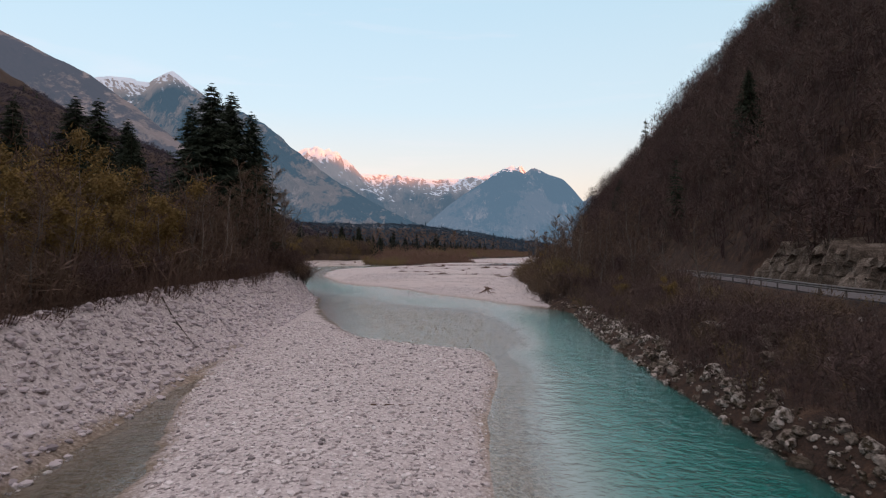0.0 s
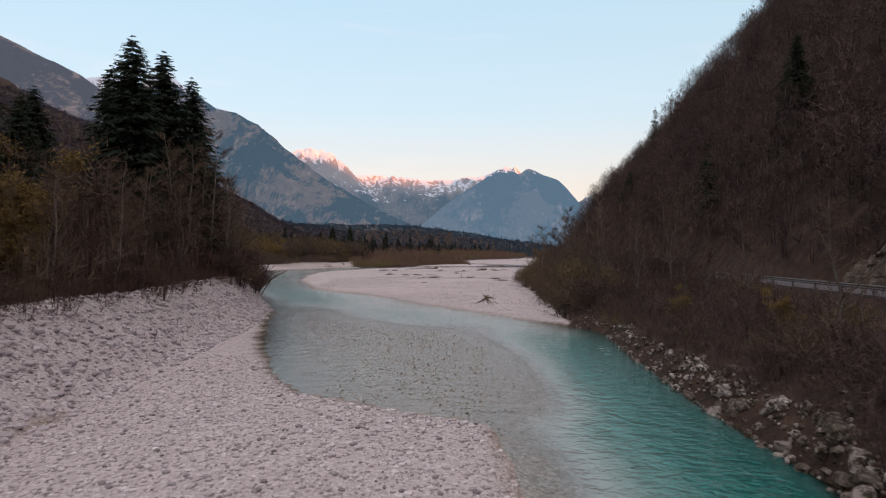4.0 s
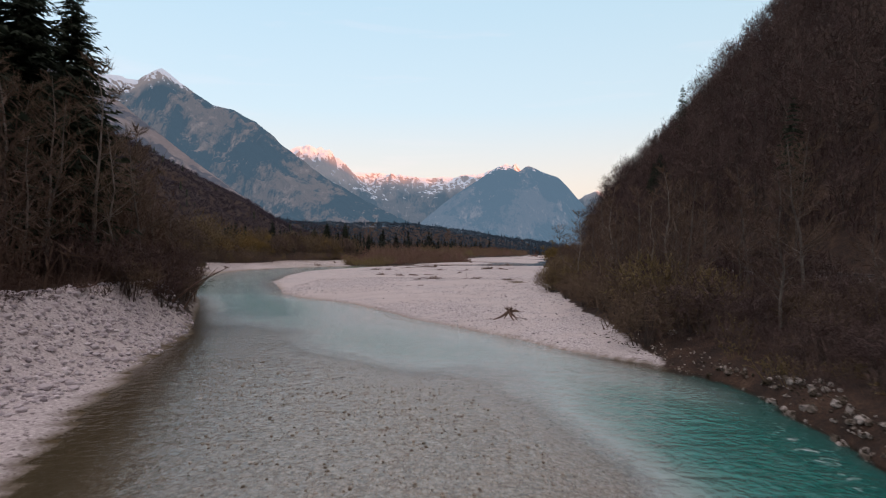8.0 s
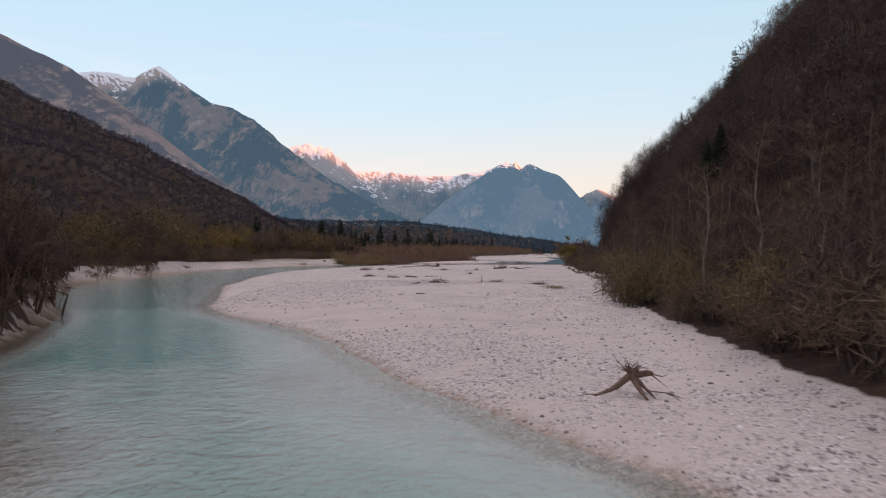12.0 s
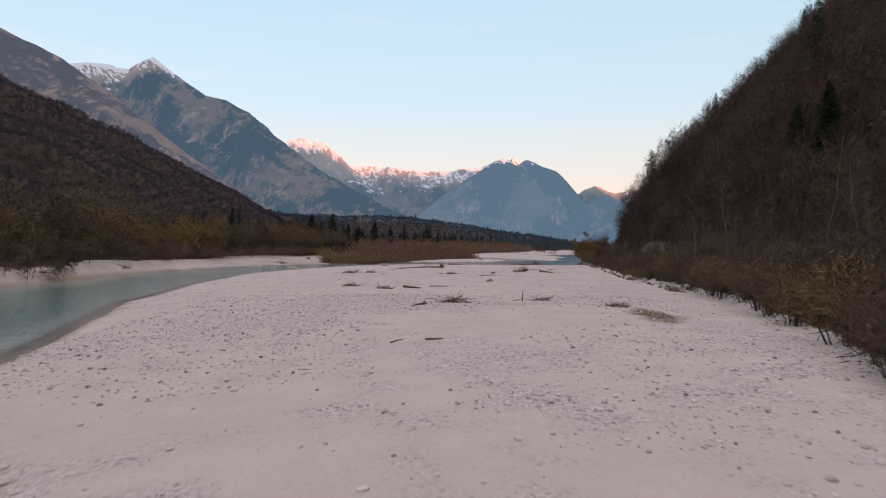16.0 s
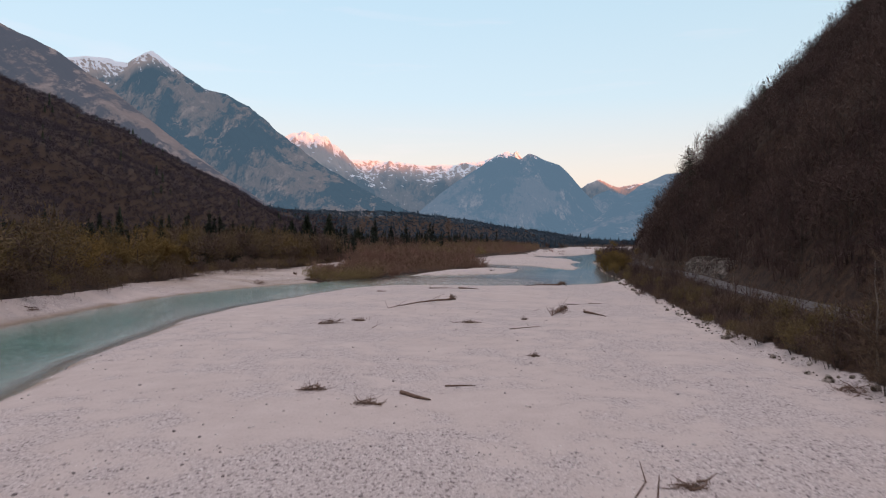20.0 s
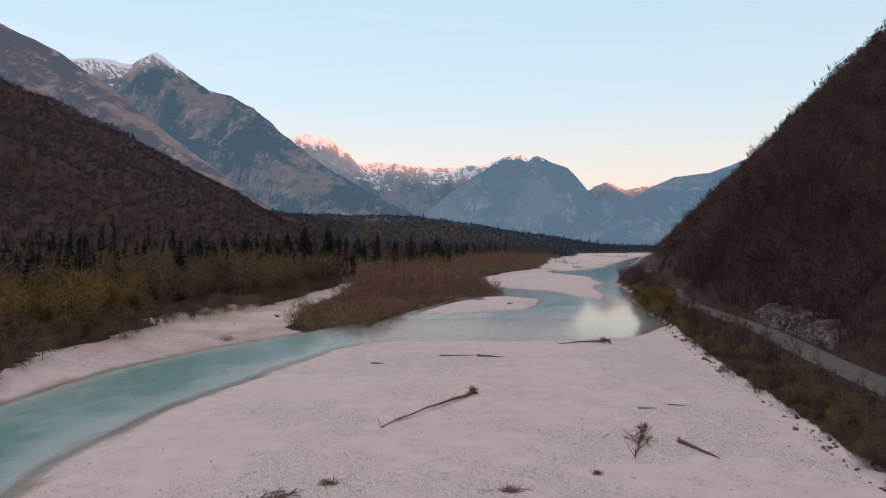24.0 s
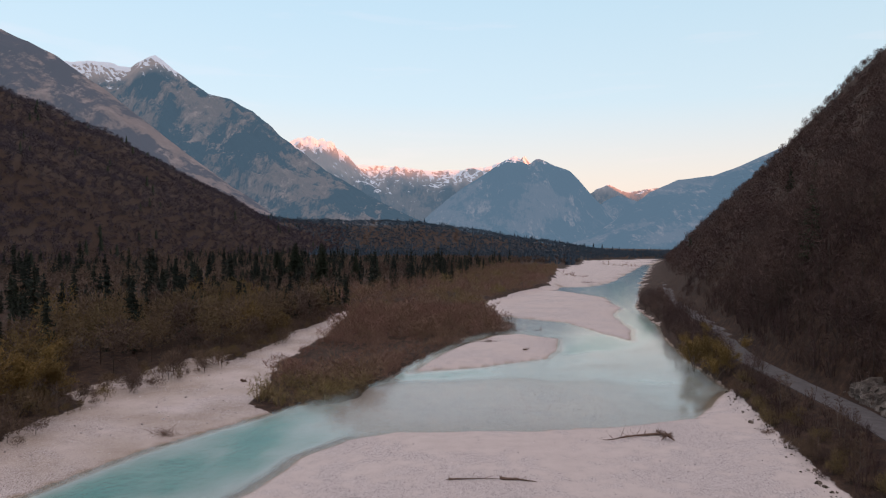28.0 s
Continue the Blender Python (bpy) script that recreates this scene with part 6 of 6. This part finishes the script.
PEBBLES = [[(*stone_shape(i), 0)] for i in range(6)]
def pebble_spots(n, xs, ys, keep, sizes, seed):
    r = np.random.default_rng(seed)
    x, y = r.uniform(*xs, n), r.uniform(*ys, n)
    z, veg, _, _, land, _ = lay(x, y)
    ok = keep(x, y, z, land, veg)
    x, y, z = x[ok], y[ok], z[ok]
    s = sizes[0] * (sizes[1] / sizes[0]) ** (r.uniform(0, 1, len(x)) ** 3.0)
    return np.stack([r.integers(0, 6, len(x)), x, y, z + s * 0.08, s, r.uniform(0, 6.28, len(x)), r.uniform(0, 1, len(x))], 1)


near = pebble_spots(14000, (-12, 3.5), (12, 60), lambda x, y, z, l, v: (z > 0.03) & (x > LEFT_EDGE(y) + 0.3), (0.08, 0.30), 51)
bank = pebble_spots(20000, (-22, -10), (14, 105), lambda x, y, z, l, v: (x < LEFT_EDGE(y) + 0.3) & (x > LEFT_TOP(y) - 0.5), (0.10, 0.58), 52)
close = pebble_spots(22000, (-22, 26), (88, 180), lambda x, y, z, l, v: (z > 0.0) & (v < 0.4) & (x > LEFT_EDGE(y)) & (value_noise(x, y, 16, 86) > -0.28), (0.08, 0.27), 60)
big = pebble_spots(8000, (-40, 40), (84, 320), lambda x, y, z, l, v: (z > 0.0) & (v < 0.4) & (x > LEFT_EDGE(y)) & (value_noise(x, y, 20, 5) > -0.25), (0.07, 0.30), 53)
shore = pebble_spots(5000, (-75, 30), (190, 420), lambda x, y, z, l, v: (z > 0.0) & (v < 0.3) & (x < LEFT_EDGE(y)), (0.15, 0.6), 54)
riffles2 = pebble_spots(12000, (-22, 42), (312, 372), lambda x, y, z, l, v: (z < 0.06) & (z > -0.12) & (value_noise(x, y, 9, 90) > -0.45), (0.09, 0.26), 58)
riffles = pebble_spots(14000, (-16, 14), (42, 84), lambda x, y, z, l, v: (z < 0.05) & (z > -0.5) & (x > SHADE_LINE(y) + 3.5), (0.05, 0.17), 55)
bank = bank[np.argsort(-bank[:, 4])]
bank_big, bank = bank[:280], bank[280:]
scatter("river_gravel", PEBBLES, np.concatenate([near, close, big, shore]), [STONE], "loose pale limestone cobbles", "gravel")
scatter("bank_gravel", PEBBLES, bank, [BANK_STONE], "lilac-grey cobbles heaped on the bank", "gravel")
scatter("bed_gravel", PEBBLES, riffles, [BED_STONE], "wet brown and grey cobbles in the shallows", "gravel")

scatter("riffle_gravel", PEBBLES, riffles2, [DAMP_STONE], "damp grey cobbles breaking the thin water", "gravel")

BOULDERS = [[(*stone_shape(60 + i, 0.34, 1), 0)] for i in range(6)]
rocks = pebble_spots(12500, (11.0, 21), (-5, 92), lambda x, y, z, l, v: (x > RIGHT_EDGE(y) - 0.8) & (x < RIGHT_EDGE(y) + 0.7 + 3.2 * np.abs(value_noise(x, y, 6, 93)) * np.interp(y, [30, 42, 60], [1.6, 1, 0.5])), (0.13, 0.85), 56)
rocks = rocks[(rocks[:, 2] < 79) | (rocks[:, 4] < 0.3)]
rocks[:, 4] *= np.interp(rocks[:, 2], [48, 62], [1.0, 0.62])
rocks = rocks[np.argsort(-rocks[:, 4])]
slope_rocks = pebble_spots(900, (13, 30), (14, 92), lambda x, y, z, l, v: (x > RIGHT_EDGE(y) + 1.5) & (x < ROAD_MID(y) - 3.4) & (value_noise(x, y, 5, 94) > 0.0), (0.15, 0.9), 59)
more = pebble_spots(4000, (20, 56), (190, 350), lambda x, y, z, l, v: (x > RIGHT_EDGE(y) - 1.5) & (x < RIGHT_EDGE(y) + 0.9), (0.18, 1.0), 57)
scatter("bank_rocks", BOULDERS, np.concatenate([rocks[260:], slope_rocks, more]), [ROCK], "broken grey limestone blocks along the water", "rocks")


def pieces_of(name, shapes, spots, mat, parent):
    """Single stones that belong to the ground, each an object on a shared mesh."""
    meshes = [sheet(name, s[0][0], s[0][1], [mat]) for s in shapes]
    for k, x, y, z, size, turn, _ in spots:
        ob = place_mesh(name, meshes[int(k)], parent)
        ob.matrix_basis = Matrix.Translation((x, y, z)) @ Matrix.Rotation(turn, 4, "Z") @ Matrix.Scale(size, 4)


OUTCROPS = [stone_shape(80 + i, 0.42, 3) for i in range(3)]
for i, (x, y, s) in enumerate([(15.6, 38.2, 1.3), (16.6, 33.5, 1.7), (15.0, 30.0, 1.2), (17.2, 42.5, 1.1)]):
    vv, ff = OUTCROPS[i % 3]
    ob = tagged(place_mesh("rock_outcrop", sheet("rock_outcrop", vv * (1.2, 1.0, 1.15), ff, [ROCK])), "jagged pale limestone outcrop on the wooded bank", "rock", "outcrops on the bank")
    ob.matrix_basis = Matrix.Translation(on_ground(x, y, 0.1 * s)) @ Matrix.Rotation(i * 1.3, 4, "Z") @ Matrix.Scale(s, 4)

pieces_of("rock", BOULDERS, rocks[:260], ROCK, ground)
pieces_of("stone", PEBBLES, bank_big, BANK_STONE, ground)
